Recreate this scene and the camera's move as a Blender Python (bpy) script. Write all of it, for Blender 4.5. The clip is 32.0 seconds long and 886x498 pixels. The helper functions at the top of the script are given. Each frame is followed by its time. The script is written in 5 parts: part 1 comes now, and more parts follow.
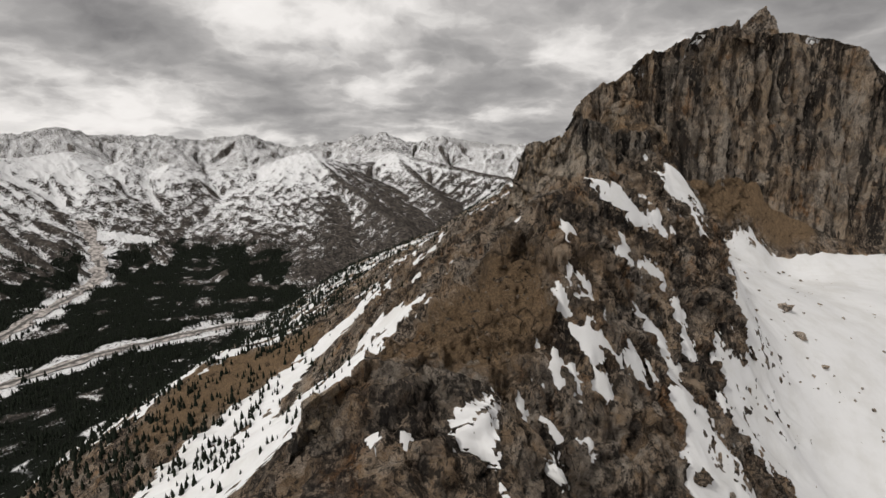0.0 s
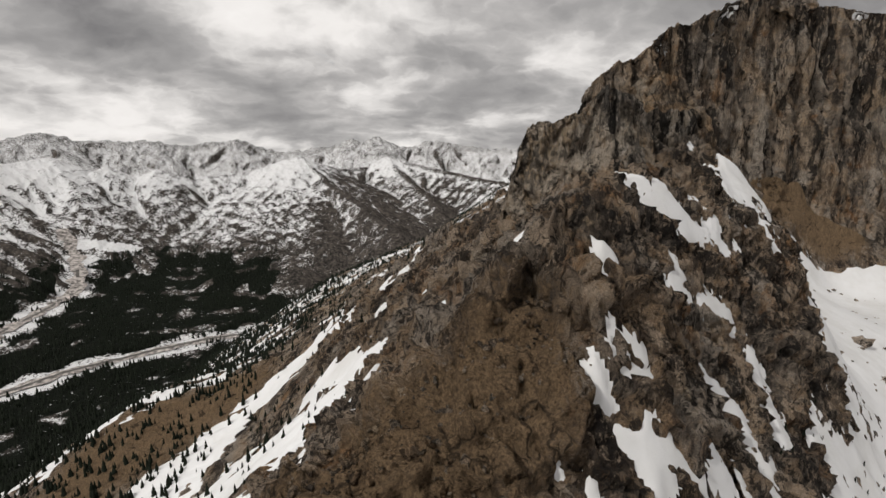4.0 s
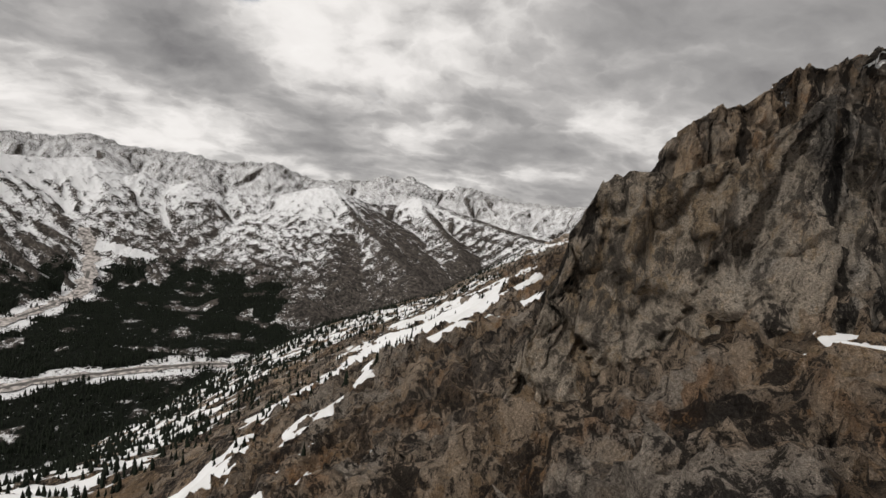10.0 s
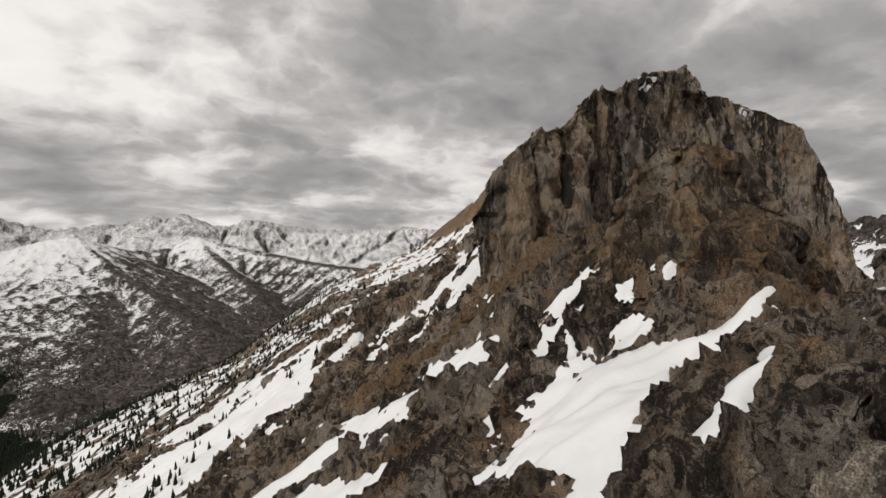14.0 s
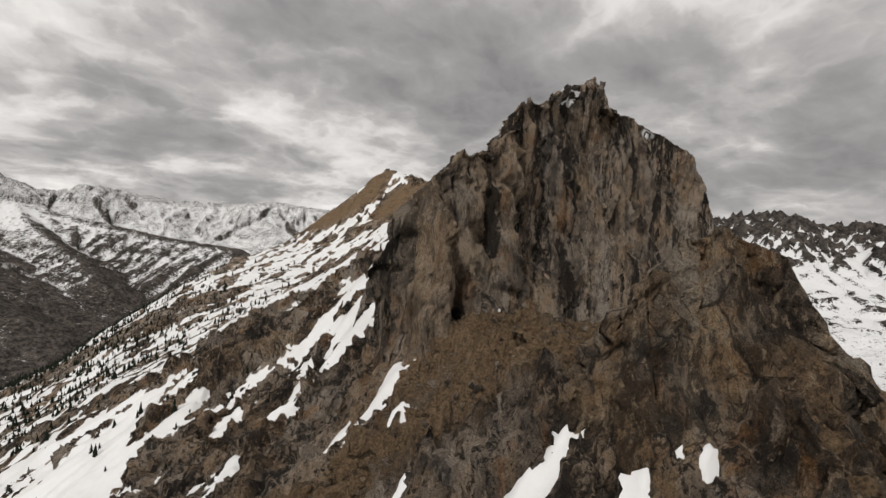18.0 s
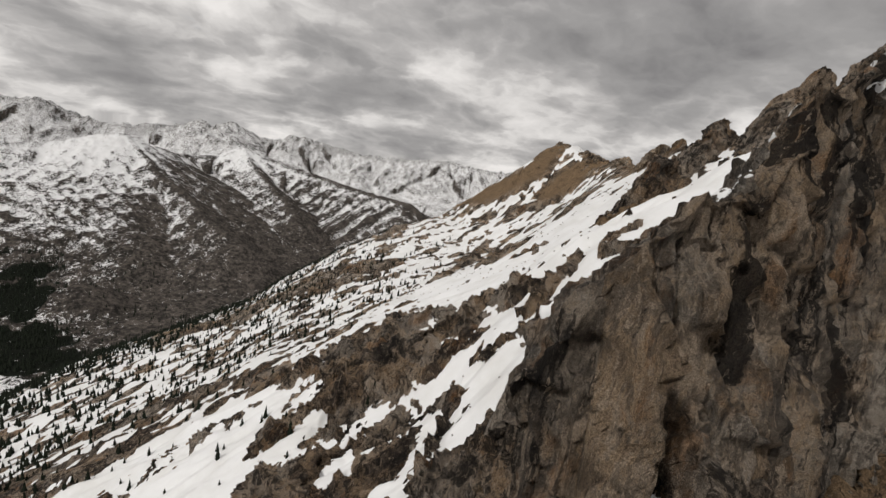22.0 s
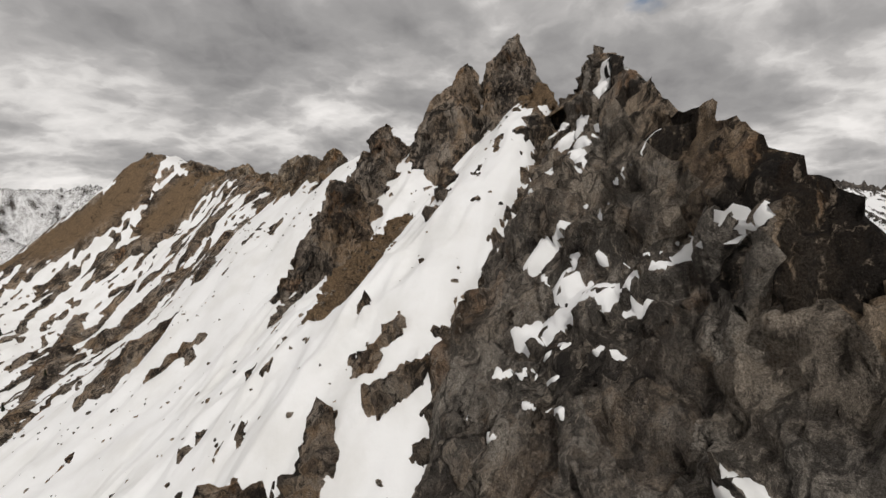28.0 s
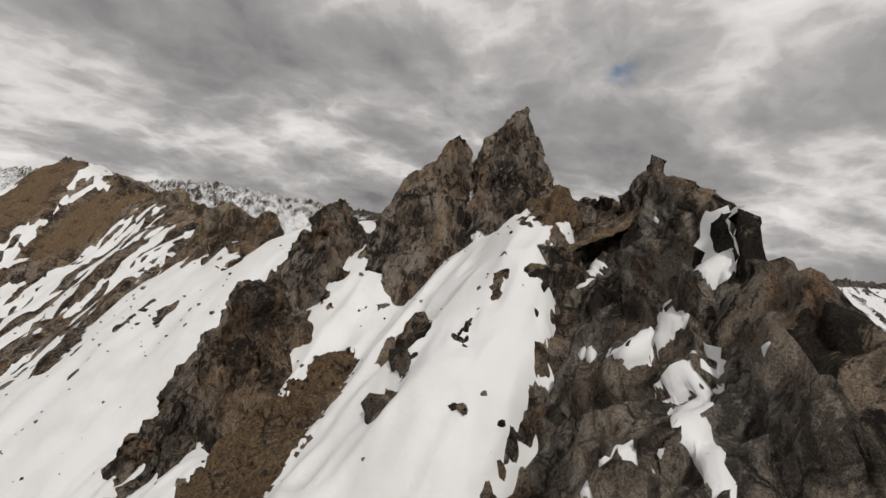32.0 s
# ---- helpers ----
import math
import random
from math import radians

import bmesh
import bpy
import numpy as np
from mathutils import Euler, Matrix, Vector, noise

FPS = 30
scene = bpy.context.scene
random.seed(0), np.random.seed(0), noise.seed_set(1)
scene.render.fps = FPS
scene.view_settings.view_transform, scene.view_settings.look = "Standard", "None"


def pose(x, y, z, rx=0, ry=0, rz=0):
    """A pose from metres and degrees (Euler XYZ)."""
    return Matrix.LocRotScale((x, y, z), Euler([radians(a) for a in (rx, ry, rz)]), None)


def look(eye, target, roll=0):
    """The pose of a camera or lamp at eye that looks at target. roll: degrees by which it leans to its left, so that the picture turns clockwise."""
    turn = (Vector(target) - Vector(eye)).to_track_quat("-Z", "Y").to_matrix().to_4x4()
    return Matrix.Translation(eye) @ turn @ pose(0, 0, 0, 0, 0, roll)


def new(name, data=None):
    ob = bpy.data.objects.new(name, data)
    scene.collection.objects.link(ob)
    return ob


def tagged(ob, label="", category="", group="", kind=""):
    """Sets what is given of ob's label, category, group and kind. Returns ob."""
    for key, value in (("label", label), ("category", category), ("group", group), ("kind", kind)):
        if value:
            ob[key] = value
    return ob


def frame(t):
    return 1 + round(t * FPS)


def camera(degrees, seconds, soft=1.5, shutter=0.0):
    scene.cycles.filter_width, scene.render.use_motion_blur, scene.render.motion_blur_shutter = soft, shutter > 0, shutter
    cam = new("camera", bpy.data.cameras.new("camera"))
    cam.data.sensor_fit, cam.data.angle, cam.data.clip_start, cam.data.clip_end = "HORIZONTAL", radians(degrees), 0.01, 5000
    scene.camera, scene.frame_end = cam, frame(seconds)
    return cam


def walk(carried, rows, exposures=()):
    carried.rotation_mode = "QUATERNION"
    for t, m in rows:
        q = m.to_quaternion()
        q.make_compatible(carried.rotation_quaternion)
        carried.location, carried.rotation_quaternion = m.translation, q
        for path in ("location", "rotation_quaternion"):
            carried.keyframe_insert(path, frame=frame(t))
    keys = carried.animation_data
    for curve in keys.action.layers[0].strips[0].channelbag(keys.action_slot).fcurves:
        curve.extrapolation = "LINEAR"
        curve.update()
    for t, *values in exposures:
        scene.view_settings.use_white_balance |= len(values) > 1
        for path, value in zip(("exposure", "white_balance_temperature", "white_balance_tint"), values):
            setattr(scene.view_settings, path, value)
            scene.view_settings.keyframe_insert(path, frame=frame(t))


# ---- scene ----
cam = camera(87.2, 32.0)
METRES, EYE, TILT, LEAN, TURN = 500.0, 0.0, -12.5, -0.5, 0.0
ROWS = [
    (0.0, 0.0, 0.0, 0.0, 0.0, 0.0, -0.0),
    (0.5, 0.0024, 0.0169, 0.0018, -0.16, 0.11, 0.17),
    (1.0, 0.0048, 0.0342, 0.0037, -0.35, -0.13, 0.39),
    (1.5, 0.0072, 0.0514, 0.0056, -0.44, -0.41, 0.58),
    (2.0, 0.0097, 0.0686, 0.0074, -0.4, -0.69, 0.5),
    (2.5, 0.0122, 0.0863, 0.0091, -0.12, -0.97, 0.08),
    (3.0, 0.0146, 0.104, 0.0108, -0.09, -0.73, -0.03),
    (3.5, 0.0171, 0.1216, 0.0125, -0.3, -0.09, 0.08),
    (5.5, 0.0282, 0.1925, 0.0225, -0.78, 2.83, 0.82),
    (6.0, 0.0311, 0.2097, 0.0261, -0.75, 3.41, 0.79),
    (6.5, 0.0341, 0.2268, 0.0297, -0.49, 4.02, -0.03),
    (7.0, 0.0371, 0.2436, 0.0336, 0.06, 4.67, -1.22),
    (7.5, 0.0398, 0.26, 0.0378, 0.67, 5.42, -2.01),
    (8.0, 0.0423, 0.2762, 0.0428, 1.53, 6.11, -4.09),
    (8.5, 0.0443, 0.2919, 0.0482, 2.21, 6.51, -5.93),
    (9.0, 0.0457, 0.3074, 0.0541, 2.47, 6.58, -7.09),
    (9.5, 0.0466, 0.3224, 0.06, 2.32, 6.07, -7.51),
    (10.0, 0.0471, 0.3374, 0.066, 1.95, 5.95, -7.44),
    (10.5, 0.0475, 0.3524, 0.072, 0.34, 6.4, -6.0),
    (11.0, 0.0477, 0.3668, 0.078, -1.46, 7.12, -4.92),
    (11.5, 0.0479, 0.3811, 0.0839, -3.29, 7.89, -4.12),
    (12.0, 0.0483, 0.3953, 0.0898, -4.67, 8.63, -3.71),
    (12.5, 0.0483, 0.4087, 0.0959, -6.57, 9.34, -3.56),
    (13.0, 0.0487, 0.4221, 0.1019, -9.76, 9.93, -2.0),
    (13.5, 0.0494, 0.4349, 0.1083, -14.98, 10.05, 1.02),
    (14.0, 0.0507, 0.4472, 0.1152, -20.94, 9.6, 3.79),
    (14.5, 0.0525, 0.4591, 0.1224, -26.86, 9.26, 5.69),
    (15.0, 0.0553, 0.4706, 0.1298, -32.01, 8.94, 6.59),
    (15.5, 0.0586, 0.4814, 0.1374, -35.43, 8.51, 6.88),
    (17.5, 0.0788, 0.5212, 0.1697, -36.5, 6.22, 3.97),
    (18.0, 0.0846, 0.531, 0.1777, -35.78, 6.19, 3.53),
    (18.5, 0.0908, 0.5408, 0.1858, -34.98, 6.34, 3.54),
    (19.0, 0.0972, 0.5505, 0.1942, -33.14, 6.6, 3.24),
    (19.5, 0.1035, 0.5602, 0.2026, -29.59, 6.44, 1.2),
    (20.0, 0.1095, 0.5702, 0.2106, -25.76, 4.63, -1.64),
    (20.5, 0.115, 0.5806, 0.2177, -22.01, 3.22, -3.57),
    (21.0, 0.1203, 0.5917, 0.2241, -19.38, 1.88, -4.66),
    (21.5, 0.1251, 0.6035, 0.2301, -17.59, 1.4, -4.72),
    (22.0, 0.1296, 0.6156, 0.2358, -16.79, 1.46, -4.33),
    (22.5, 0.1337, 0.6286, 0.2414, -13.86, 1.28, -3.83),
    (23.0, 0.1372, 0.6415, 0.247, -7.92, 0.04, -4.19),
    (23.5, 0.1402, 0.6551, 0.2521, -3.24, -1.19, -4.01),
    (24.0, 0.143, 0.6691, 0.2574, -4.02, -1.63, -1.63),
    (24.5, 0.1464, 0.6832, 0.2621, -9.51, -1.35, 1.23),
    (25.0, 0.1503, 0.6973, 0.2673, -16.34, -1.26, 3.67),
    (25.5, 0.1548, 0.7114, 0.273, -25.63, -1.54, 5.87),
    (26.0, 0.1604, 0.725, 0.2794, -34.74, -1.09, 7.4),
    (26.5, 0.1669, 0.7378, 0.2864, -43.06, -1.13, 8.84),
    (28.5, 0.2042, 0.7784, 0.3148, -64.59, -2.82, 12.06),
    (29.0, 0.2154, 0.7857, 0.3216, -66.64, -2.18, 11.72),
    (29.5, 0.2274, 0.792, 0.3287, -68.09, -1.21, 11.08),
    (30.0, 0.2398, 0.7974, 0.3359, -68.43, -0.24, 9.62),
    (30.5, 0.2525, 0.8024, 0.3429, -68.05, 0.58, 8.19),
    (31.0, 0.2656, 0.807, 0.3501, -67.55, 1.13, 7.15),
    (31.5, 0.2786, 0.8115, 0.357, -67.09, 1.32, 5.55),
    (32.0, 0.2916, 0.8161, 0.3638, -66.11, 0.74, 4.2),
]
EXPOSURES = [(0.0, 0.0), (21.5, 0.0), (23.0, -0.28), (24.0, -0.28), (25.0, -0.1), (26.5, 0.0), (29.0, 0.0), (32.0, -0.11)]
walk(cam, [(t, pose(0, 0, EYE, TILT, LEAN, TURN) @ pose(METRES * x, METRES * y, METRES * z, 90 + pitch, roll, yaw)) for t, x, y, z, yaw, pitch, roll in ROWS], EXPOSURES)

# ---- light ----
SUN_AZ, SUN_EL = -122.0, 46.0
sun = new("sun", bpy.data.lights.new("sun", "SUN"))
sun.data.energy, sun.data.angle, sun.data.color = 2.0, radians(5), (1.0, 0.965, 0.91)
_s = Vector((math.sin(radians(SUN_AZ)) * math.cos(radians(SUN_EL)), math.cos(radians(SUN_AZ)) * math.cos(radians(SUN_EL)), math.sin(radians(SUN_EL))))
sun.matrix_world = look(tuple(_s * 900), (0, 0, 0))


class Nodes:
    """Small helper to write node trees as expressions."""

    def __init__(self, tree):
        self.t = tree
        tree.nodes.clear()

    def n(self, kind, ins=None, **props):
        nd = self.t.nodes.new(kind)
        for k, v in props.items():
            setattr(nd, k, v)
        for k, v in (ins or {}).items():
            s = nd.inputs[k]
            if hasattr(v, "is_output"):
                self.t.links.new(v, s)
            else:
                s.default_value = v
        return nd

    def math(self, op, a, b=0.0, c=0.0, clamp=False):
        return self.n("ShaderNodeMath", {0: a, 1: b, 2: c}, operation=op, use_clamp=clamp).outputs[0]

    def vmath(self, op, a, b=(0, 0, 0)):
        return self.n("ShaderNodeVectorMath", {0: a, 1: b}, operation=op).outputs[0]

    def noise(self, vec, scale=1.0, detail=4.0, rough=0.55, dist=0.0):
        return self.n("ShaderNodeTexNoise", {"Vector": vec, "Scale": scale, "Detail": detail, "Roughness": rough, "Distortion": dist}).outputs[0]

    def ramp(self, fac, stops, mode="LINEAR"):
        nd = self.n("ShaderNodeValToRGB", {"Fac": fac})
        cr = nd.color_ramp
        cr.interpolation = mode
        while len(cr.elements) < len(stops):
            cr.elements.new(0.5)
        for e, (p, c) in zip(cr.elements, stops):
            e.position, e.color = p, (*c, 1) if len(c) == 3 else c
        return nd.outputs[0]

    def mix(self, fac, a, b, mode="MIX"):
        nd = self.n("ShaderNodeMix", data_type="RGBA", blend_type=mode)
        for key, v in ((0, fac), (6, a), (7, b)):
            if hasattr(v, "is_output"):
                self.t.links.new(v, nd.inputs[key])
            else:
                nd.inputs[key].default_value = v if key == 0 else (*v, 1)
        return nd.outputs[2]

    def step(self, x, lo, hi):
        return self.n("ShaderNodeMapRange", {0: x, 1: lo, 2: hi, 3: 0.0, 4: 1.0}, interpolation_type="SMOOTHSTEP").outputs[0]


# clouds that stand out: bearing, height angle, width on the cloud deck, lighter or darker
CLOUDS = [(-10.5, 8, 0.54, 0.12), (13, 12.5, 0.60, 0.10), (-23, 15, 0.49, 0.11), (-9, 19, 0.43, 0.10), (-40, 3.1, 0.97, 0.09), (30, 10.3, 0.37, 0.11), (59, 24, 0.24, 0.12), (68, 21, 0.27, 0.11),
          (103, 12, 0.49, 0.08), (-29, 10.5, 0.49, -0.12), (-36, 11.5, 0.49, -0.10), (-14.7, 4.2, 0.60, -0.09), (3, 7, 0.49, -0.09), (22, 12, 0.43, -0.08), (22, 18.5, 0.32, -0.07), (43, 14, 0.43, -0.08), (84, 9, 0.54, -0.07)]
CLOUDS += [(35, 16, 0.42, -0.045), (26, 14, 0.35, -0.03), (100, 20, 0.4, -0.03)]
BLUE = [(-14, 10.7, 0.03), (-30.7, 18.4, 0.09), (80, 18.9, 0.02), (85.3, 18.0, 0.06)]


def overhead(az_, el_):
    """Where a bearing and a height angle meet the cloud deck."""
    d_ = math.sin(radians(el_)) + 0.34
    return (math.sin(radians(az_)) * math.cos(radians(el_)) / d_, math.cos(radians(az_)) * math.cos(radians(el_)) / d_, 0.0)


def make_world():
    w = bpy.data.worlds.new("overcast_sky")
    scene.world = w
    w.use_nodes = True
    k = Nodes(w.node_tree)
    d = k.n("ShaderNodeTexCoord").outputs["Generated"]
    sep = k.n("ShaderNodeSeparateXYZ", {0: d}).outputs
    den = k.math("ADD", k.math("MAXIMUM", sep[2], 0.0), 0.34)
    plane = k.n("ShaderNodeCombineXYZ", {0: k.math("DIVIDE", sep[0], den), 1: k.math("DIVIDE", sep[1], den), 2: 0.0}).outputs[0]
    drift = k.n("ShaderNodeTexNoise", {"Vector": plane, "Scale": 1.1, "Detail": 6.0, "Roughness": 0.6}).outputs[1]
    bent = k.vmath("ADD", plane, k.vmath("MULTIPLY", k.vmath("SUBTRACT", drift, (0.5, 0.5, 0.5)), (0.42, 0.42, 0.0)))
    big = k.noise(k.vmath("ADD", plane, (0.35, 0.1, 0.0)), 1.1, 3, 0.5, 0.3)
    fine = k.noise(bent, 2.3, 9, 0.5, 0.0)
    puff = k.noise(k.vmath("ADD", bent, (2.2, 5.1, 0.0)), 5.0, 8, 0.5, 0.0)
    billow = k.math("ABSOLUTE", k.math("SUBTRACT", puff, 0.5))
    lit = k.math("ADD", k.math("MULTIPLY", big, 0.42), k.math("MULTIPLY_ADD", fine, 0.62, k.math("MULTIPLY_ADD", billow, -0.36, -0.018)))
    lit = k.math("ADD", lit, k.math("MULTIPLY", sep[0], -0.035))
    for az_, el_, wide_, much in CLOUDS:
        g_ = k.n("ShaderNodeMapRange", {0: k.n("ShaderNodeVectorMath", {0: bent, 1: overhead(az_, el_)}, operation="DISTANCE").outputs["Value"], 1: wide_, 2: 0.0, 3: 0.0, 4: much}, interpolation_type="SMOOTHSTEP").outputs[0]
        lit = k.math("ADD", lit, g_)
    cloud = k.ramp(lit, [(0.25, (0.20, 0.198, 0.202)), (0.42, (0.36, 0.356, 0.354)), (0.49, (0.49, 0.482, 0.475)), (0.545, (0.68, 0.67, 0.655)), (0.62, (0.86, 0.845, 0.825)), (0.75, (0.95, 0.94, 0.92))])
    sky = k.n("ShaderNodeTexSky", sky_type="NISHITA", sun_disc=False, sun_elevation=radians(SUN_EL), sun_rotation=radians(SUN_AZ)).outputs[0]
    blue = k.n("ShaderNodeVectorMath", {0: sky, "Scale": 0.07}, operation="SCALE").outputs[0]
    gap = 0.0
    for az_, el_, wide_ in BLUE:
        near_ = k.n("ShaderNodeVectorMath", {0: bent, 1: overhead(az_, el_)}, operation="DISTANCE").outputs["Value"]
        gap = k.math("MAXIMUM", gap, k.step(k.math("MULTIPLY_ADD", puff, 0.35, k.math("SUBTRACT", wide_ - 0.175, near_)), -0.02, 0.10))
    col = k.mix(1.0, k.mix(gap, cloud, blue), (1.014, 0.994, 0.986), "MULTIPLY")
    bg = k.n("ShaderNodeBackground", {"Color": col, "Strength": 1.0})
    out = k.n("ShaderNodeOutputWorld")
    w.node_tree.links.new(bg.outputs[0], out.inputs[0])


make_world()


# ---- noise on arrays ----
_rng = np.random.RandomState(7)
_PERM = np.tile(_rng.permutation(256), 3)
_G3 = _rng.normal(size=(256, 3))
_G3 /= np.linalg.norm(_G3, axis=1)[:, None]


def pnoise(x, y, z=0.0):
    x, y, z = np.broadcast_arrays(np.asarray(x, float), y, z)
    xi, yi, zi = np.floor(x).astype(int), np.floor(y).astype(int), np.floor(z).astype(int)
    xf, yf, zf = x - xi, y - yi, z - zi
    u, v, w = (q * q * q * (q * (q * 6 - 15) + 10) for q in (xf, yf, zf))
    res = 0.0
    for a in (0, 1):
        px = _PERM[(xi + a) & 255]
        for b in (0, 1):
            py = _PERM[px + ((yi + b) & 255)]
            for c in (0, 1):
                g = _G3[_PERM[py + ((zi + c) & 255)]]
                dot = g[..., 0] * (xf - a) + g[..., 1] * (yf - b) + g[..., 2] * (zf - c)
                res = res + dot * (u if a else 1 - u) * (v if b else 1 - v) * (w if c else 1 - w)
    return res * 1.5


def fbm(x, y, z=0.0, oct=4, gain=0.5):
    s, a = 0.0, 1.0
    for k in range(oct):
        f = 2.03 ** k
        s = s + a * pnoise(x * f + 17.1 * k, y * f + 5.7 * k, z * f + 9.3 * k if not np.isscalar(z) or z else 0.37 * k)
        a *= gain
    return s


def ridged(x, y, z=0.0, oct=4, gain=0.5):
    s, a = 0.0, 1.0
    for k in range(oct):
        f = 2.07 ** k
        s = s + a * (1 - 2.0 * np.abs(pnoise(x * f + 3.1 * k, y * f + 8.7 * k, z * f + 1.3 * k if not np.isscalar(z) or z else 0.71 * k)))
        a *= gain
    return s


def facets(x, y, z, size, tilt=0.5, seed=0):
    """Broken rock: each cell of a loose lattice is its own tilted, offset plane (in units of size)."""
    x, y, z = (np.asarray(q, float) / size for q in (x, y, z))
    xi, yi, zi = np.floor(x).astype(int), np.floor(y).astype(int), np.floor(z).astype(int)
    best, out = np.full(x.shape, 1e9), np.zeros(x.shape)
    for a in (-1, 0, 1):
        for b in (-1, 0, 1):
            for c in (-1, 0, 1):
                h = _PERM[_PERM[_PERM[(xi + a + seed) & 255] + ((yi + b) & 255)] + ((zi + c) & 255)]
                h2 = _PERM[h + 57]
                g, o = _G3[h], _G3[h2]
                dx, dy, dz = x - (xi + a + 0.5 + 0.42 * o[..., 0]), y - (yi + b + 0.5 + 0.42 * o[..., 1]), z - (zi + c + 0.5 + 0.42 * o[..., 2])
                d = dx * dx + dy * dy + dz * dz
                near = d < best
                best = np.where(near, d, best)
                out = np.where(near, tilt * (g[..., 0] * dx + g[..., 1] * dy + g[..., 2] * dz) + 0.35 * g[..., 0], out)
    return out


UPRIGHT = (((0.80, 0.58, 0.12), 9.0, 3), ((0.55, -0.80, 0.22), 6.0, 8), ((0.45, 0.30, 0.84), 11.0, 13))
JOINTS = (((0.62, 0.25, 0.74), 8.5, 3), ((-0.52, 0.60, 0.61), 5.6, 8), ((0.30, -0.78, 0.55), 3.4, 13))


def joints(x, y, z, sets=JOINTS, grow=1.0):
    """Slabs that overlap along a few sets of parallel joints: one sharp lip a slab, in metres."""
    out = 0.0
    for (a, b, c), size, seed in sets:
        size = size * grow
        u = (a * x + b * y + c * z) / size + 0.55 * fbm(x / (3.1 * size) + seed, y / (3.1 * size), z / (3.1 * size), oct=2)
        v = u - np.floor(u)
        keep = smooth(pnoise(x / (2.6 * size) + 5 * seed, y / (2.6 * size), z / (2.6 * size) + seed), -0.15, 0.2)
        out = out + 0.30 * size * keep * (np.minimum(v, (1 - v) * 7) - 0.4)
    return out


def smooth(x, lo, hi):
    t = np.clip((x - lo) / (hi - lo), 0, 1)
    return t * t * (3 - 2 * t)


def along(line, step):
    """Points every step metres along a polyline."""
    line = np.asarray(line, float)
    out = []
    for a, b in zip(line[:-1], line[1:]):
        k = max(1, int(np.linalg.norm((b - a)[:2]) / step))
        out += [a + (b - a) * i / k for i in range(k)]
    return np.array(out + [line[-1]])


def line_dist(x, y, line):
    """Distance to a polyline in plan and the value carried along it (third column)."""
    line = np.asarray(line, float)
    best, val = np.full(np.shape(x), 1e9), np.zeros(np.shape(x))
    for a, b in zip(line[:-1], line[1:]):
        d = b[:2] - a[:2]
        t = np.clip(((x - a[0]) * d[0] + (y - a[1]) * d[1]) / (d @ d + 1e-9), 0, 1)
        dd = np.hypot(x - a[0] - t * d[0], y - a[1] - t * d[1])
        near = dd < best
        best = np.where(near, dd, best)
        val = np.where(near, a[2] + t * (b[2] - a[2]), val)
    return best, val


# ---- the lie of the land ----
SPINE = [(-60, -120, -95), (-40, 0, -85), (-20, 60, -74), (-10, 100, -58), (4, 122, -66), (33, 154, -48), (38, 164, -28), (50, 185, -26), (64, 212, -20), (76, 236, -12), (90, 254, -8), (104, 268, -2), (116, 273, -1)]
HUMPS = [(116, 273, -1), (118, 288, -2), (120, 298, 3), (114, 312, 10), (107, 324, 7), (104, 335, 7), (112, 350, 4), (128, 368, 6)]
WEST_A = [(-120, 60, -190), (-60, 110, -120), (-20, 158, -71), (-6, 175, -59), (15, 200, -50), (32, 233, -38)]
WEST_B = [(-260, 180, -270), (-140, 210, -190), (-76, 225, -141), (-65, 260, -136), (-30, 275, -90), (7, 299, -54), (42, 303, -36), (70, 318, -28), (88, 314, -12), (98, 292, -10)]
WEST_C = [(-330, 360, -270), (-188, 365, -175), (-139, 380, -167), (-67, 369, -125), (-56, 355, -115), (-6, 368, -82), (50, 375, -48), (87, 379, -28), (104, 377, -10)]
WEST_D = [(-200, 500, -230), (-90, 510, -160), (-17, 508, -116), (42, 460, -79), (72, 484, -57), (107, 462, -38), (129, 461, -13), (154, 462, 17), (197, 454, 49), (218, 450, 63), (240, 450, 78), (256, 454, 85), (274, 459, 88)]
WEST_E = [(-160, 580, -220), (-26, 552, -127), (43, 533, -84), (94, 519, -42), (160, 513, 1), (180, 497, 27), (214, 490, 46), (234, 484, 60), (256, 486, 72), (278, 487, 82), (302, 492, 84)]
WEST_F = [(-130, 640, -225), (47, 601, -97), (84, 612, -82), (108, 560, -47), (165, 545, -12), (198, 524, 20), (240, 525, 52), (262, 530, 76)]
WEST_G = [(-120, 800, -250), (60, 740, -135), (177, 728, -68), (260, 690, -10), (330, 660, 56), (345, 655, 62)]
WEST_H = [(-50, 980, -260), (110, 930, -125), (196, 929, -57), (300, 860, 0), (357, 811, 31), (387, 827, 62), (404, 853, 80)]
WEST_I = [(0, 1200, -280), (150, 1150, -170), (270, 1040, -40), (350, 960, 50), (387, 915, 94)]
CREST = [(302, 492, 84), (262, 530, 72), (268, 560, 70), (300, 610, 66), (345, 655, 62), (390, 730, 66), (408, 790, 76), (404, 853, 80), (387, 915, 94), (403, 960, 74), (420, 1050, 40), (430, 1200, -20)]
EAST_A = [(58, 172, -44), (81, 204, -44), (93, 206, -53), (112, 205, -74), (141, 225, -70), (145, 216, -86), (164, 210, -122), (200, 205, -150), (320, 190, -190)]
EAST_B = [(86, 183, -76), (100, 160, -100), (140, 150, -150), (220, 150, -200), (400, 100, -240)]
EAST_C = [(86, 232, -16), (100, 226, -36), (133, 239, -39), (144, 246, -43), (155, 248, -57), (180, 262, -88), (212, 256, -112), (300, 280, -130), (450, 300, -150)]
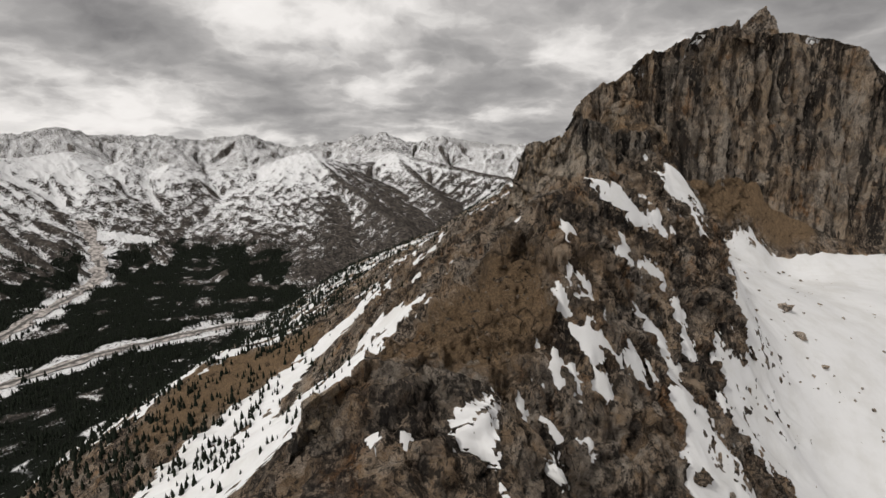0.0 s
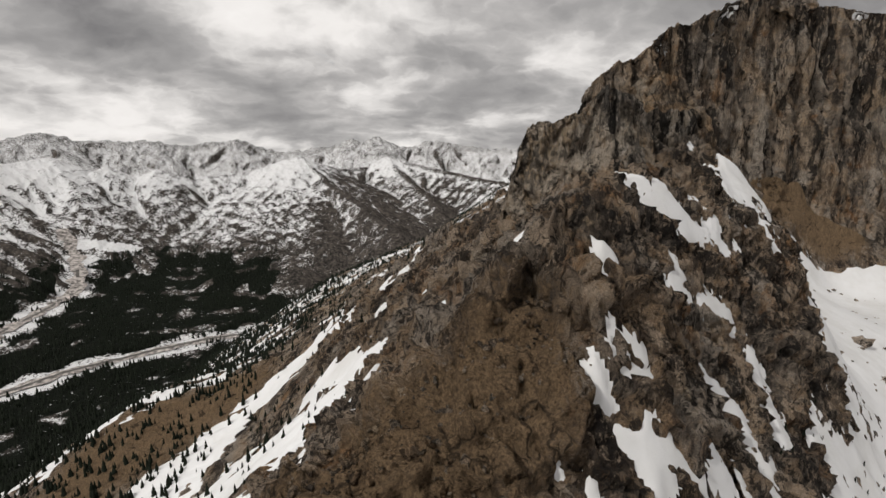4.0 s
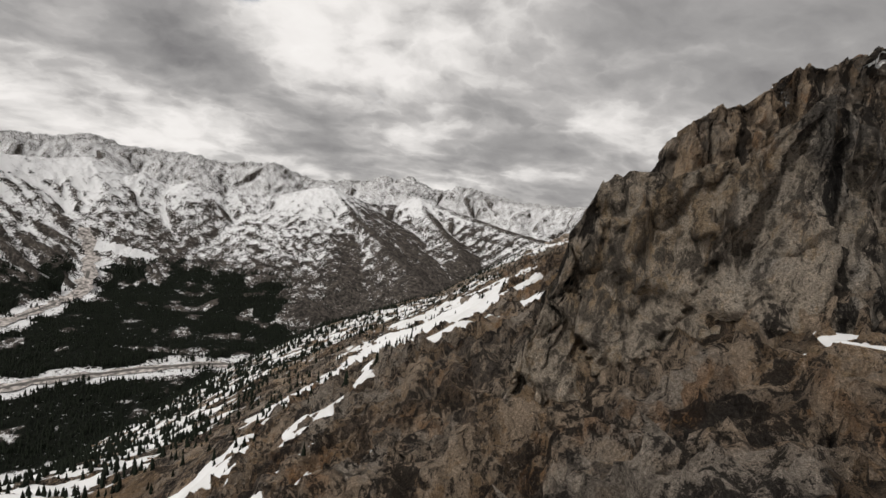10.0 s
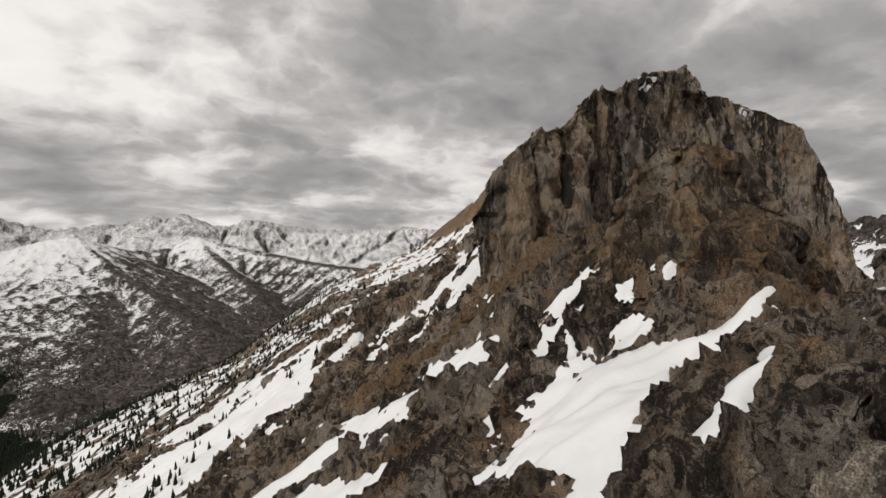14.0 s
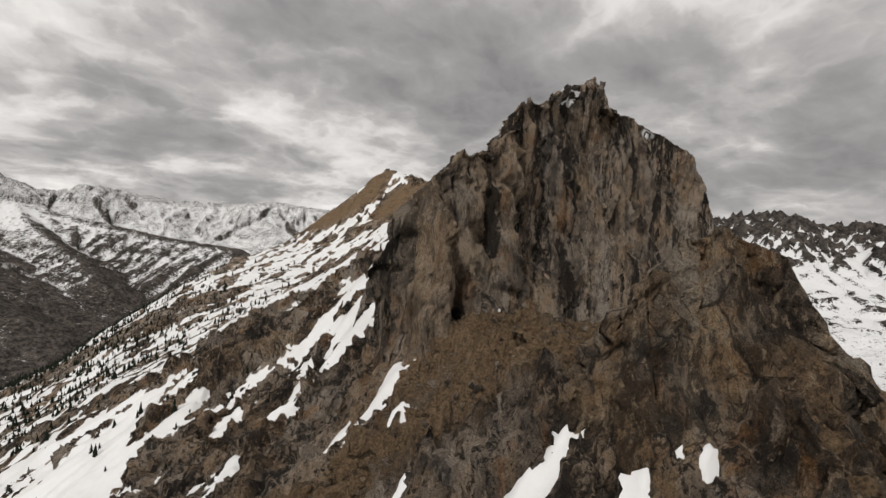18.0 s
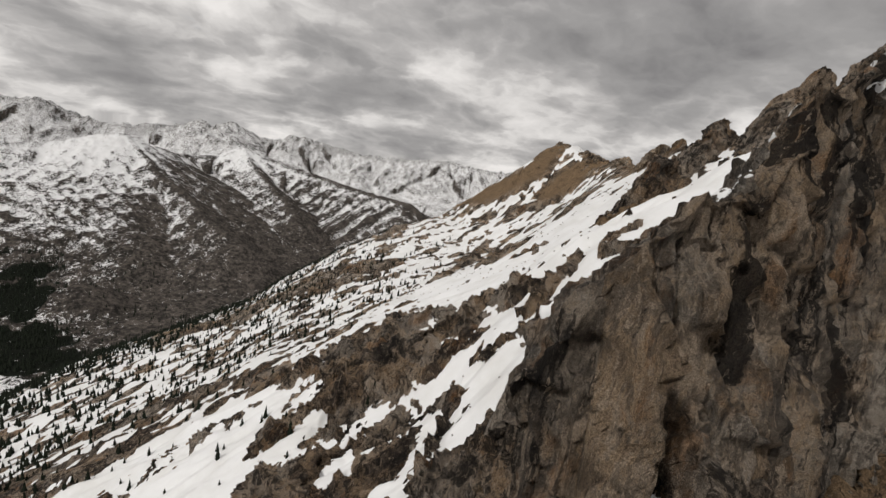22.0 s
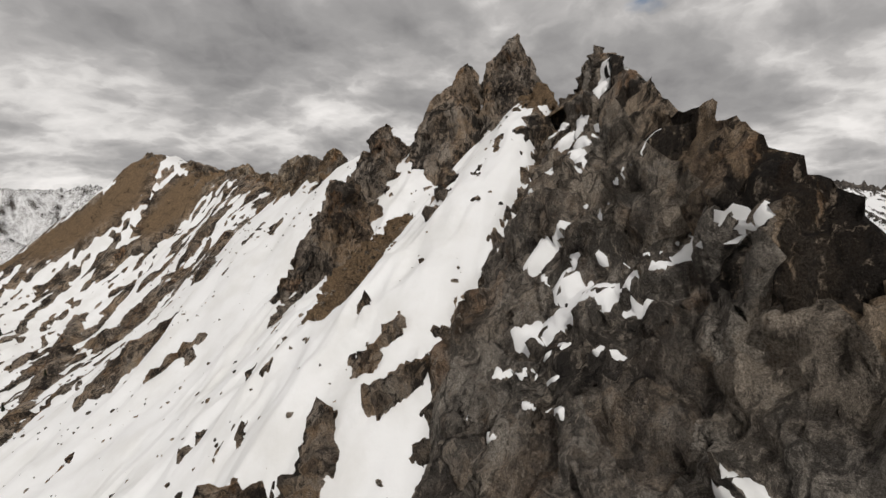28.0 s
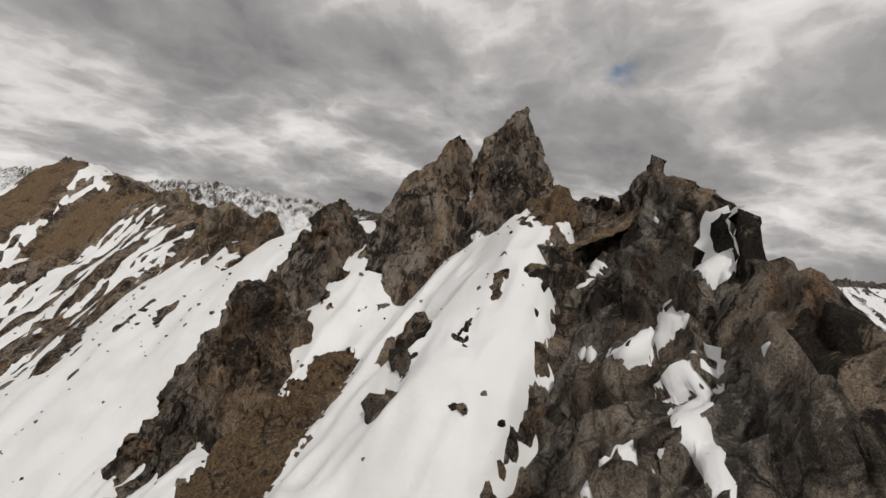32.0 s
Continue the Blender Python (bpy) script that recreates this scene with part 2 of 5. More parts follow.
EAST_D = [(133, 262, -18), (150, 290, -30), (160, 330, -35), (190, 380, -45), (240, 402, -62), (300, 416, -80), (380, 425, -88), (460, 460, -70), (600, 500, -60)]
EAST_E = [(170, 300, -60), (240, 340, -92), (320, 360, -110), (460, 380, -120)]
EAST_F = [(340, 520, 30), (420, 620, -10), (500, 760, -20), (560, 950, -40), (640, 640, -80), (700, 900, -120)]
SOUTH = [(60, -100, -170), (40, 0, -150), (30, 80, -125), (60, 120, -110), (160, 40, -210), (-140, -80, -190), (-120, 0, -190), (-300, 0, -330), (-300, -150, -330), (300, -100, -260)]
LOW = [(-480, 100, -420), (-480, 300, -400), (-450, 500, -385), (-400, 700, -400), (-350, 900, -420), (-250, 1100, -430), (-150, 1250, -430)]

_ctl = np.vstack([along(l, s) for l, s in ((SPINE, 22), (HUMPS, 18), (WEST_A, 40), (WEST_B, 40), (WEST_C, 45), (WEST_D, 40), (WEST_E, 40), (WEST_F, 45), (WEST_G, 70), (WEST_H, 70), (WEST_I, 90), (CREST, 45), (EAST_A, 30), (EAST_B, 60), (EAST_C, 35), (EAST_D, 45), (EAST_E, 60), (EAST_F, 100), (SOUTH, 90), (LOW, 200))])
_, _keep = np.unique((_ctl[:, :2] / 5).round(), axis=0, return_index=True)
_ctl = _ctl[np.sort(_keep)]


def _kern(r2):
    return 0.5 * r2 * np.log(r2 + 1e-6)


_d2 = ((_ctl[:, None, :2] - _ctl[None, :, :2]) / 100) ** 2
_n = len(_ctl)
_A = np.zeros((_n + 3, _n + 3))
_A[:_n, :_n] = _kern(_d2.sum(-1)) + np.eye(_n) * 0.004
_A[:_n, _n:] = np.c_[np.ones(_n), _ctl[:, :2] / 100]
_A[_n:, :_n] = _A[:_n, _n:].T
_W = np.linalg.solve(_A, np.r_[_ctl[:, 2], 0, 0, 0])


def plate(x, y):
    """The smooth surface that spans the ridge and gully lines."""
    shape = np.shape(x)
    x, y = np.ravel(x) / 100, np.ravel(y) / 100
    out = np.empty(len(x))
    for i in range(0, len(x), 20000):
        a, b = x[i:i + 20000], y[i:i + 20000]
        r2 = (a[:, None] - _ctl[None, :, 0] / 100) ** 2 + (b[:, None] - _ctl[None, :, 1] / 100) ** 2
        out[i:i + 20000] = _kern(r2) @ _W[:_n] + _W[_n] + _W[_n + 1] * a + _W[_n + 2] * b
    return out.reshape(shape)


def at(az, el, r):
    """A far point by its bearing, its height angle and its distance from the walk's middle."""
    return (20 + r * math.sin(radians(az)), 120 + r * math.cos(radians(az)), r * math.tan(radians(el)))


FLOOR = -575.0
RANGE_B = [at(a, e, r) for a, e, r in ((-66, -2.0, 3000), (-52, -1.6, 3300), (-43, -1.5, 3500), (-39.8, -0.9, 3550), (-37.5, -2.6, 3500), (-35.6, -1.7, 3500), (-33.2, -2.9, 3450), (-31.4, -2.2, 3450), (-27.5, -3.0, 3450), (-22.4, -2.5, 3500), (-16.8, -0.75, 3550))]
SPUR_A = [at(a, e, r) for a, e, r in ((-39.8, -0.9, 3550), (-38, -4.2, 3150), (-36, -8, 2850))]
SPUR_B = [at(a, e, r) for a, e, r in ((-16.8, -0.75, 3550), (-14, -3.4, 3200), (-10, -6.5, 2800), (-6, -10, 2400))]
SPUR_C = [at(a, e, r) for a, e, r in ((-16.8, -0.75, 3550), (-19.5, -3.6, 3250), (-23, -6.8, 2950), (-28, -10, 2750))]
SPUR_D = [at(a, e, r) for a, e, r in ((-18, -14, 2000), (-23, -13.5, 2100), (-27, -14.5, 2050))]
SPUR_E = [at(a, e, r) for a, e, r in ((-6.4, -0.8, 4150), (-3, -4.5, 3500), (0, -7, 3000))]
RANGE_C = [at(a, e, r) for a, e, r in ((-16.8, -0.8, 3550), (-12, -2.4, 3900), (-8, -1.9, 4100), (-6.4, -0.8, 4150), (-1.6, -2.0, 4000), (5, -3.4, 3700), (12, -4.4, 3300))]
RANGE_D = [at(a, e, r) for a, e, r in ((-75, 0.6, 4500), (-60, 0.9, 4500), (-50, 0.5, 4550), (-43, 0.6, 4600), (-39.8, 1.35, 4650), (-36.8, 0.65, 4650), (-31.5, 0.75, 4650), (-28, 0.2, 4650), (-23.3, 1.05, 4650), (-18.6, -0.4, 4650), (-12.3, 0.45, 4700), (-10.9, 0.6, 4700), (-10.4, 1.3, 4700), (-9.6, 0.3, 4700), (-8.3, 0.7, 4700), (-7.7, 1.6, 4700), (-6.6, 1.2, 4700), (-5.5, 0.3, 4700), (-2.4, 0.5, 4700), (-1.6, 1.1, 4700), (1.1, 0.8, 4700), (5.8, 0.1, 4700))]
RANGE_G = [at(a, e, r) for a, e, r in ((5.8, 0.1, 4700), (12, 0.35, 4650), (16, 0.75, 4600), (22, 0.3, 4550), (31, 0.3, 4500), (38, 1.3, 4400), (46, 0.7, 4300), (55, 0.4, 4300))]
RANGE_E = [at(a, e, r) for a, e, r in ((55, 0.2, 4300), (60, 1.2, 2900), (65, 2.6, 2500), (68, 3.2, 2450), (71, 1.9, 2450), (74, 2.4, 2500), (78, 2.6, 2500), (84, 2.0, 2600), (92, 0.6, 3000), (100, -0.2, 3600), (108, 0.4, 4200), (120, 0.5, 4500))]
RANGE_F = [at(a, e, 4500) for a, e in ((120, 0.3), (140, 0.8), (160, 0.4), (180, 0.9), (200, 0.5), (220, 1.0), (240, 0.6), (262, 0.8), (285, 0.6))]
BOWL = [at(a, e, r) for a, e, r in ((40, -6, 1500), (60, -5, 1300), (80, -6, 1300), (100, -8, 1500))]


def ridge_height(x, y, line, slope, bow, rib, seed):
    """The highest of the sloping roofs over the pieces of a crest line, with ribs and gullies running down them."""
    line = np.asarray(line, float)
    best, far_, run = np.full(np.shape(x), -1e9), np.zeros(np.shape(x)), np.zeros(np.shape(x))
    s0 = 0.0
    for a, b in zip(line[:-1], line[1:]):
        d = b[:2] - a[:2]
        t = np.clip(((x - a[0]) * d[0] + (y - a[1]) * d[1]) / (d @ d + 1e-9), 0, 1)
        dd = np.hypot(x - a[0] - t * d[0], y - a[1] - t * d[1])
        h = a[2] + t * (b[2] - a[2]) - slope * dd * (1 - bow * np.clip(dd / 1600, 0, 0.9))
        up = h > best
        best, far_, run = np.where(up, h, best), np.where(up, dd, far_), np.where(up, s0 + t * np.hypot(*d), run)
        s0 += np.hypot(*d)
    bend = run + 60 * fbm(x / 330, y / 330, oct=3)
    ribs = ridged(bend / 230 + seed, far_ / 1500 + seed, oct=2) - 0.75 + 0.42 * (ridged(bend / 85 + seed, far_ / 700, oct=3, gain=0.55) - 0.8)
    return best + rib * ribs * smooth(far_, 15, 260)


def far_land(x, y):
    wx, wy = x + 22 * fbm(x / 300, y / 300, oct=3), y + 22 * fbm(x / 300 + 9, y / 300, oct=3)
    h = np.full(np.shape(x), FLOOR)
    east = smooth(x - 0.25 * (y - 400), 300, 1300)
    h = h + 330 * east
    for q, (line, slope, bow, rib) in enumerate(((RANGE_B, 0.56, 0.35, 34), (SPUR_A, 0.5, 0.2, 20), (SPUR_B, 0.56, 0.2, 30), (SPUR_C, 0.5, 0.2, 26), (SPUR_D, 0.55, 0.2, 14), (SPUR_E, 0.5, 0.2, 26), (RANGE_C, 0.5, 0.3, 34), (RANGE_D, 0.62, 0.3, 46), (RANGE_G, 0.5, 0.3, 40), (RANGE_E, 0.6, 0.5, 40), (RANGE_F, 0.45, 0.2, 30), (BOWL, 0.3, 0, 12))):
        h = np.maximum(h, ridge_height(wx, wy, line, slope, bow, rib, 3.7 * q))
    up = smooth(h, FLOOR + 5, FLOOR + 180)
    craggy = smooth(h, -150, 60)
    high = smooth(np.hypot(x, y), 4100, 4400)
    h = h + up * ((5 + 6 * craggy) * (ridged(wx / 110, wy / 110, oct=5, gain=0.55) - 0.9) + 9 * high * (ridged(x / 70, y / 70, oct=4) - 0.8)) + (1 - up) * 5 * fbm(x / 200, y / 200, oct=3)
    spiky = smooth(x, 1500, 2000) * smooth(h, -120, 20)
    h = h + 34 * spiky * (ridged(x / 60, y / 60, oct=4, gain=0.6) - 0.6)
    return h


def near_weight(x, y):
    d = np.maximum(np.maximum(-330 - x, x - 520), np.maximum(-140 - y, y - 1060))
    return 1 - smooth(d, -10, 420)


def shoulder(x, y):
    """The broad lower shoulder of the west slope and the hollow of the gully beside the first crag."""
    rise = np.interp(x, [-420, -300, -180, -100, 0, 40, 120, 250], [62, 78, 82, 66, 44, 46, 38, 0]) * np.interp(y, [450, 560, 700, 800, 950, 1250], [0, 0.22, 0.55, 0.8, 1.0, 1.25])
    top = np.interp(x, [100, 127, 164, 216, 256, 285, 330, 382, 446], [392, 388, 404, 427, 438, 450, 462, 451, 449])
    foot = np.interp(x, [103, 127, 160, 200, 240, 290, 330, 405, 486], [373, 367, 382, 402, 414, 424, 428, 430, 438])
    v = (y - foot) / (top - foot)
    under = 75 * smooth(v, 0.02, 0.4) * (1 - smooth(v, 0.75, 1.0)) * smooth(x, 165, 215) * smooth(470 - x, 0, 30)
    col = 9 * np.exp(-((x - 272) / 17) ** 2 - ((y - 457) / 9) ** 2)
    return rise - under + col - 11 * np.exp(-((x + 30) / 28) ** 2 - ((y - 195) / 38) ** 2)


def land(x, y):
    w = near_weight(x, y)
    f = far_land(x, y)
    p = np.zeros(np.shape(x))
    m = w > 0
    p[m] = np.maximum(plate(x[m], y[m]) + shoulder(x[m], y[m]), FLOOR)
    return w * p + (1 - w) * f


# ---- materials ----
def rock_material(name, tones, rust=(0.30, 0.15, 0.06), dark=(0.022, 0.020, 0.019), slab=0.085, lift=0.6, tall=0.14, streak=0.4, streak_at=0.54, streak_size=0.13, patchy=0.6, rusty=0.6, cracks=0.7, shift=0.0, dip=(0.55, 0.45, 0.0), grey=0.5, capped=0.0):
    """Jointed rock: slabs of differing tone, lineation along the dip, black lichen in grains, water streaks and cracks."""
    m = bpy.data.materials.new(name)
    m.use_nodes = True
    k = Nodes(m.node_tree)
    pos = k.n("ShaderNodeTexCoord").outputs["Object"]
    warp = k.n("ShaderNodeTexNoise", {"Vector": pos, "Scale": 0.16, "Detail": 6.0, "Roughness": 0.62}).outputs[1]
    bent = k.vmath("ADD", pos, k.vmath("MULTIPLY", k.vmath("SUBTRACT", warp, (0.5, 0.5, 0.5)), (4.5, 4.5, 4.5)))
    block = k.vmath("MULTIPLY", bent, (1.0, 1.0, lift))
    long_ = k.vmath("MULTIPLY", bent, (1.0, 1.0, tall))
    ply = k.n("ShaderNodeMapping", {0: bent, "Rotation": dip, "Scale": (1.0, 1.0, 0.22)}).outputs[0]
    v1 = k.n("ShaderNodeSeparateXYZ", {0: k.n("ShaderNodeTexVoronoi", {"Vector": block, "Scale": slab}).outputs["Color"]}).outputs
    v2 = k.n("ShaderNodeSeparateXYZ", {0: k.n("ShaderNodeTexVoronoi", {"Vector": block, "Scale": slab * 3.7}).outputs["Color"]}).outputs
    e1 = k.n("ShaderNodeTexVoronoi", {"Vector": block, "Scale": slab}, feature="DISTANCE_TO_EDGE").outputs["Distance"]
    e2 = k.n("ShaderNodeTexVoronoi", {"Vector": block, "Scale": slab * 3.7}, feature="DISTANCE_TO_EDGE").outputs["Distance"]
    a = k.noise(pos, 0.03, 5, 0.6, 0.8)
    b = k.noise(long_, 0.16, 7, 0.66, 0.6)
    c = k.noise(pos, 0.7, 6, 0.7, 0.4)
    d = k.noise(pos, 3.4, 5, 0.75)
    grainline = k.noise(ply, 0.75, 8, 0.72, 0.5)
    t_ = k.math("ADD", k.math("MULTIPLY_ADD", v1[0], 0.20, k.math("MULTIPLY", v2[0], 0.10)), k.math("MULTIPLY_ADD", a, 0.62, k.math("MULTIPLY_ADD", b, 0.30, k.math("MULTIPLY_ADD", grainline, 0.40, k.math("MULTIPLY_ADD", c, 0.22, -0.40 + shift)))))
    base = k.ramp(t_, list(zip((0.40, 0.465, 0.52, 0.575, 0.65), tones)))
    bw = k.n("ShaderNodeRGBToBW", {0: base}).outputs[0]
    cool = k.n("ShaderNodeCombineXYZ", {0: k.math("MULTIPLY", bw, 1.06), 1: bw, 2: k.math("MULTIPLY", bw, 0.92)}).outputs[0]
    base = k.mix(k.math("MULTIPLY", k.step(k.math("MULTIPLY_ADD", v1[2], 0.15, k.noise(k.vmath("ADD", pos, (70.0, 20.0, 5.0)), 0.045, 6, 0.65, 0.5)), 0.50, 0.64), grey), base, cool)
    red = k.noise(k.vmath("MULTIPLY", bent, (1.0, 1.0, 0.5)), 0.07, 7, 0.66, 0.4)
    base = k.mix(k.math("MULTIPLY", k.step(red, 0.55, 0.66), rusty), base, rust)
    run = k.math("ADD", k.noise(long_, streak_size, 8, 0.68, 0.3), k.math("MULTIPLY_ADD", a, 0.3, k.math("MULTIPLY_ADD", d, 0.10, -0.20)))
    crown = k.n("ShaderNodeAttribute", attribute_name="crown").outputs["Fac"]
    run = k.math("MULTIPLY_ADD", k.step(crown, 0.55, 1.0), capped, run)
    base = k.mix(k.math("MULTIPLY", k.step(run, streak_at, streak_at + 0.04), streak), base, dark)
    spread = k.math("ADD", k.noise(k.vmath("ADD", pos, (11.0, 3.0, 7.0)), 0.085, 5, 0.65, 0.5), k.math("MULTIPLY", k.math("SUBTRACT", grainline, 0.5), 1.1))
    lichen = k.math("ADD", k.math("MULTIPLY", d, 0.85), k.math("MULTIPLY_ADD", c, 0.45, k.math("MULTIPLY_ADD", spread, 1.25, -1.275 + 0.5)))
    base = k.mix(k.math("MULTIPLY", k.step(lichen, 0.515, 0.575), patchy), base, dark)
    pale = k.math("ADD", k.noise(k.vmath("ADD", ply, (40.0, 9.0, 3.0)), 0.5, 9, 0.74, 0.4), k.math("MULTIPLY_ADD", a, -0.3, 0.15))
    base = k.mix(k.math("MULTIPLY", k.step(pale, 0.55, 0.63), 0.75), base, tones[4])
    tiny = k.noise(pos, 13.0, 3, 0.7)
    grain = k.math("MINIMUM", k.math("MAXIMUM", k.math("MULTIPLY_ADD", d, 4.0, -0.95), 0.3), 1.9)
    grain = k.math("MULTIPLY", grain, k.math("MAXIMUM", k.math("MULTIPLY_ADD", tiny, 3.2, -0.6), 0.2))
    base = k.mix(1.0, base, k.n("ShaderNodeCombineXYZ", {0: grain, 1: grain, 2: grain}).outputs[0], "MULTIPLY")
    scree = k.n("ShaderNodeAttribute", attribute_name="scree").outputs["Fac"]
    cob = k.n("ShaderNodeTexVoronoi", {"Vector": bent, "Scale": 2.3}).outputs
    stone = k.n("ShaderNodeSeparateXYZ", {0: cob["Color"]}).outputs[0]
    grit = k.noise(pos, 2.4, 7, 0.8)
    earth = k.mix(k.step(k.math("MULTIPLY_ADD", stone, 0.16, k.math("MULTIPLY_ADD", grit, 0.6, k.math("MULTIPLY", grainline, 0.35))), 0.40, 0.70), (0.135, 0.095, 0.063), (0.39, 0.268, 0.16))
    base = k.mix(k.step(k.math("ADD", scree, k.math("MULTIPLY_ADD", grainline, 0.8, -0.4)), 0.22, 0.62), base, earth)
    gone = k.step(k.noise(pos, 0.14, 3, 0.6), 0.37, 0.47)
    crack = k.math("MULTIPLY", k.math("MAXIMUM", k.step(k.noise(pos, 0.09, 4, 0.6), 0.42, 0.50), k.step(k.math("MULTIPLY_ADD", d, -0.03, e1), -0.008, 0.016)), k.math("MAXIMUM", gone, k.step(k.math("MULTIPLY_ADD", d, -0.04, e2), -0.010, 0.022)))
    base = k.mix(crack, k.mix(cracks, base, dark), base)
    hgt = k.math("MULTIPLY_ADD", c, 0.9, k.math("MULTIPLY", crack, 0.45))
    hgt = k.math("ADD", hgt, k.math("MULTIPLY_ADD", grainline, 1.6, k.math("MULTIPLY_ADD", b, 0.8, k.math("MULTIPLY_ADD", d, 0.45, k.math("MULTIPLY_ADD", v2[1], 0.45, k.math("MULTIPLY", v1[1], 0.5))))))
    bump = k.n("ShaderNodeBump", {"Height": hgt, "Strength": 1.0, "Distance": 2.2})
    bs = k.n("ShaderNodeBsdfPrincipled", {"Base Color": base, "Roughness": 0.9, "Normal": bump.outputs[0]})
    bs.inputs["Specular IOR Level"].default_value = 0.06
    m.node_tree.links.new(bs.outputs[0], k.n("ShaderNodeOutputMaterial").inputs[0])
    return m


def snow_material():
    m = bpy.data.materials.new("old_snow")
    m.use_nodes = True
    k = Nodes(m.node_tree)
    pos = k.n("ShaderNodeTexCoord").outputs["Object"]
    a = k.noise(pos, 0.05, 5, 0.6)
    col = k.mix(k.step(a, 0.4, 0.7), (0.77, 0.77, 0.775), (0.68, 0.675, 0.665))
    bump = k.n("ShaderNodeBump", {"Height": k.noise(pos, 0.5, 5, 0.6), "Strength": 0.25, "Distance": 0.6})
    bs = k.n("ShaderNodeBsdfPrincipled", {"Base Color": col, "Roughness": 0.75, "Normal": bump.outputs[0]})
    m.node_tree.links.new(bs.outputs[0], k.n("ShaderNodeOutputMaterial").inputs[0])
    return m


ROCK = rock_material("granite", ((0.034, 0.028, 0.025), (0.105, 0.081, 0.064), (0.205, 0.150, 0.108), (0.340, 0.236, 0.148), (0.450, 0.350, 0.262)), patchy=0.9, streak=0.4, shift=0.085)
WALL = rock_material("wall_granite", ((0.044, 0.036, 0.031), (0.135, 0.104, 0.081), (0.265, 0.196, 0.140), (0.380, 0.278, 0.185), (0.450, 0.355, 0.268)), slab=0.06, lift=0.12, tall=0.035, streak=0.9, streak_at=0.535, streak_size=0.085, patchy=0.6, shift=0.085, capped=0.04, dip=(0.12, 0.10, 0.0))
CRAG = rock_material("brown_crag_rock", ((0.048, 0.037, 0.029), (0.130, 0.094, 0.067), (0.242, 0.168, 0.108), (0.355, 0.235, 0.136), (0.418, 0.320, 0.220)), rust=(0.33, 0.17, 0.07), patchy=0.75, streak=0.35, shift=0.08)
SLAB = rock_material("slab_granite", ((0.075, 0.062, 0.052), (0.215, 0.172, 0.134), (0.345, 0.275, 0.208), (0.440, 0.325, 0.210), (0.520, 0.440, 0.355)), rust=(0.38, 0.215, 0.095), slab=0.05, lift=0.4, tall=0.05, streak=0.92, streak_at=0.545, streak_size=0.16, patchy=0.75, rusty=0.8, shift=0.11, capped=0.035, dip=(0.25, 0.2, 0.0))
# darker, greyer tones than WALL, used on the tall wall's back face
BACK = rock_material("wall_back_granite", ((0.034, 0.029, 0.027), (0.098, 0.081, 0.069), (0.180, 0.145, 0.117), (0.290, 0.226, 0.170), (0.415, 0.350, 0.285)), slab=0.11, lift=0.7, tall=0.3, streak=0.35, patchy=0.7, rusty=0.35, shift=0.09)
SNOW = snow_material()


def grid_mesh(name, P, mat, faces=None):
    """A mesh from a rectangular array of points; faces: which cells to keep."""
    a, b = P.shape[:2]
    idx = np.arange(a * b).reshape(a, b)
    q = np.stack([idx[:-1, :-1], idx[1:, :-1], idx[1:, 1:], idx[:-1, 1:]], -1).reshape(-1, 4)
    V = P.reshape(-1, 3)
    if faces is not None:
        q = q[faces.reshape(-1)]
        used = np.unique(q)
        lut = np.zeros(a * b, int)
        lut[used] = np.arange(len(used))
        V, q = V[used], lut[q]
    me = bpy.data.meshes.new(name)
    me.vertices.add(len(V))
    me.vertices.foreach_set("co", V.astype(np.float32).ravel())
    me.loops.add(len(q) * 4)
    me.loops.foreach_set("vertex_index", q.astype(np.int32).ravel())
    me.polygons.add(len(q))
    me.polygons.foreach_set("loop_start", np.arange(0, len(q) * 4, 4, dtype=np.int32))
    me.polygons.foreach_set("loop_total", np.full(len(q), 4, dtype=np.int32))
    me.update(calc_edges=True)
    me.validate()
    me.polygons.foreach_set("use_smooth", np.ones(len(me.polygons), bool))
    me.materials.append(mat)
    return me


def normals(P):
    n = np.cross(np.gradient(P, axis=0), np.gradient(P, axis=1))
    return n / (np.linalg.norm(n, axis=-1, keepdims=True) + 1e-9)


def axis(lo, hi, a, b, fine, coarse):
    return np.r_[np.arange(lo, a, coarse), np.arange(a, b, fine), np.arange(b, hi + coarse, coarse)]


# ---- snow, ribs and scree by lines in plan: (x, y, half width) ----
SNOW_LINES, RIB_LINES, SCREE_LINES = [], [], []


def snow_line(*pts):
    SNOW_LINES.append(pts)


def rib_line(*pts):
    RIB_LINES.append(pts)


def scree_line(*pts):
    SCREE_LINES.append(pts)


def cover(x, y, lines, grow=1.0, soft=0.6):
    """How far inside any of the lines' strips a place lies: 1 well inside, 0 at the edge, -1 outside."""
    out = np.full(np.shape(x), -1.0)
    for pts in lines:
        p = np.array(pts, float)
        w = p[:, 2].max() * grow * 2.5 + 8
        box = (x > p[:, 0].min() - w) & (x < p[:, 0].max() + w) & (y > p[:, 1].min() - w) & (y < p[:, 1].max() + w)
        if not box.any():
            continue
        d, half = line_dist(x[box], y[box], p)
        half = half * grow
        out[box] = np.maximum(out[box], np.clip((half - d) / (half * soft + 0.8), -1, 1))
    return out


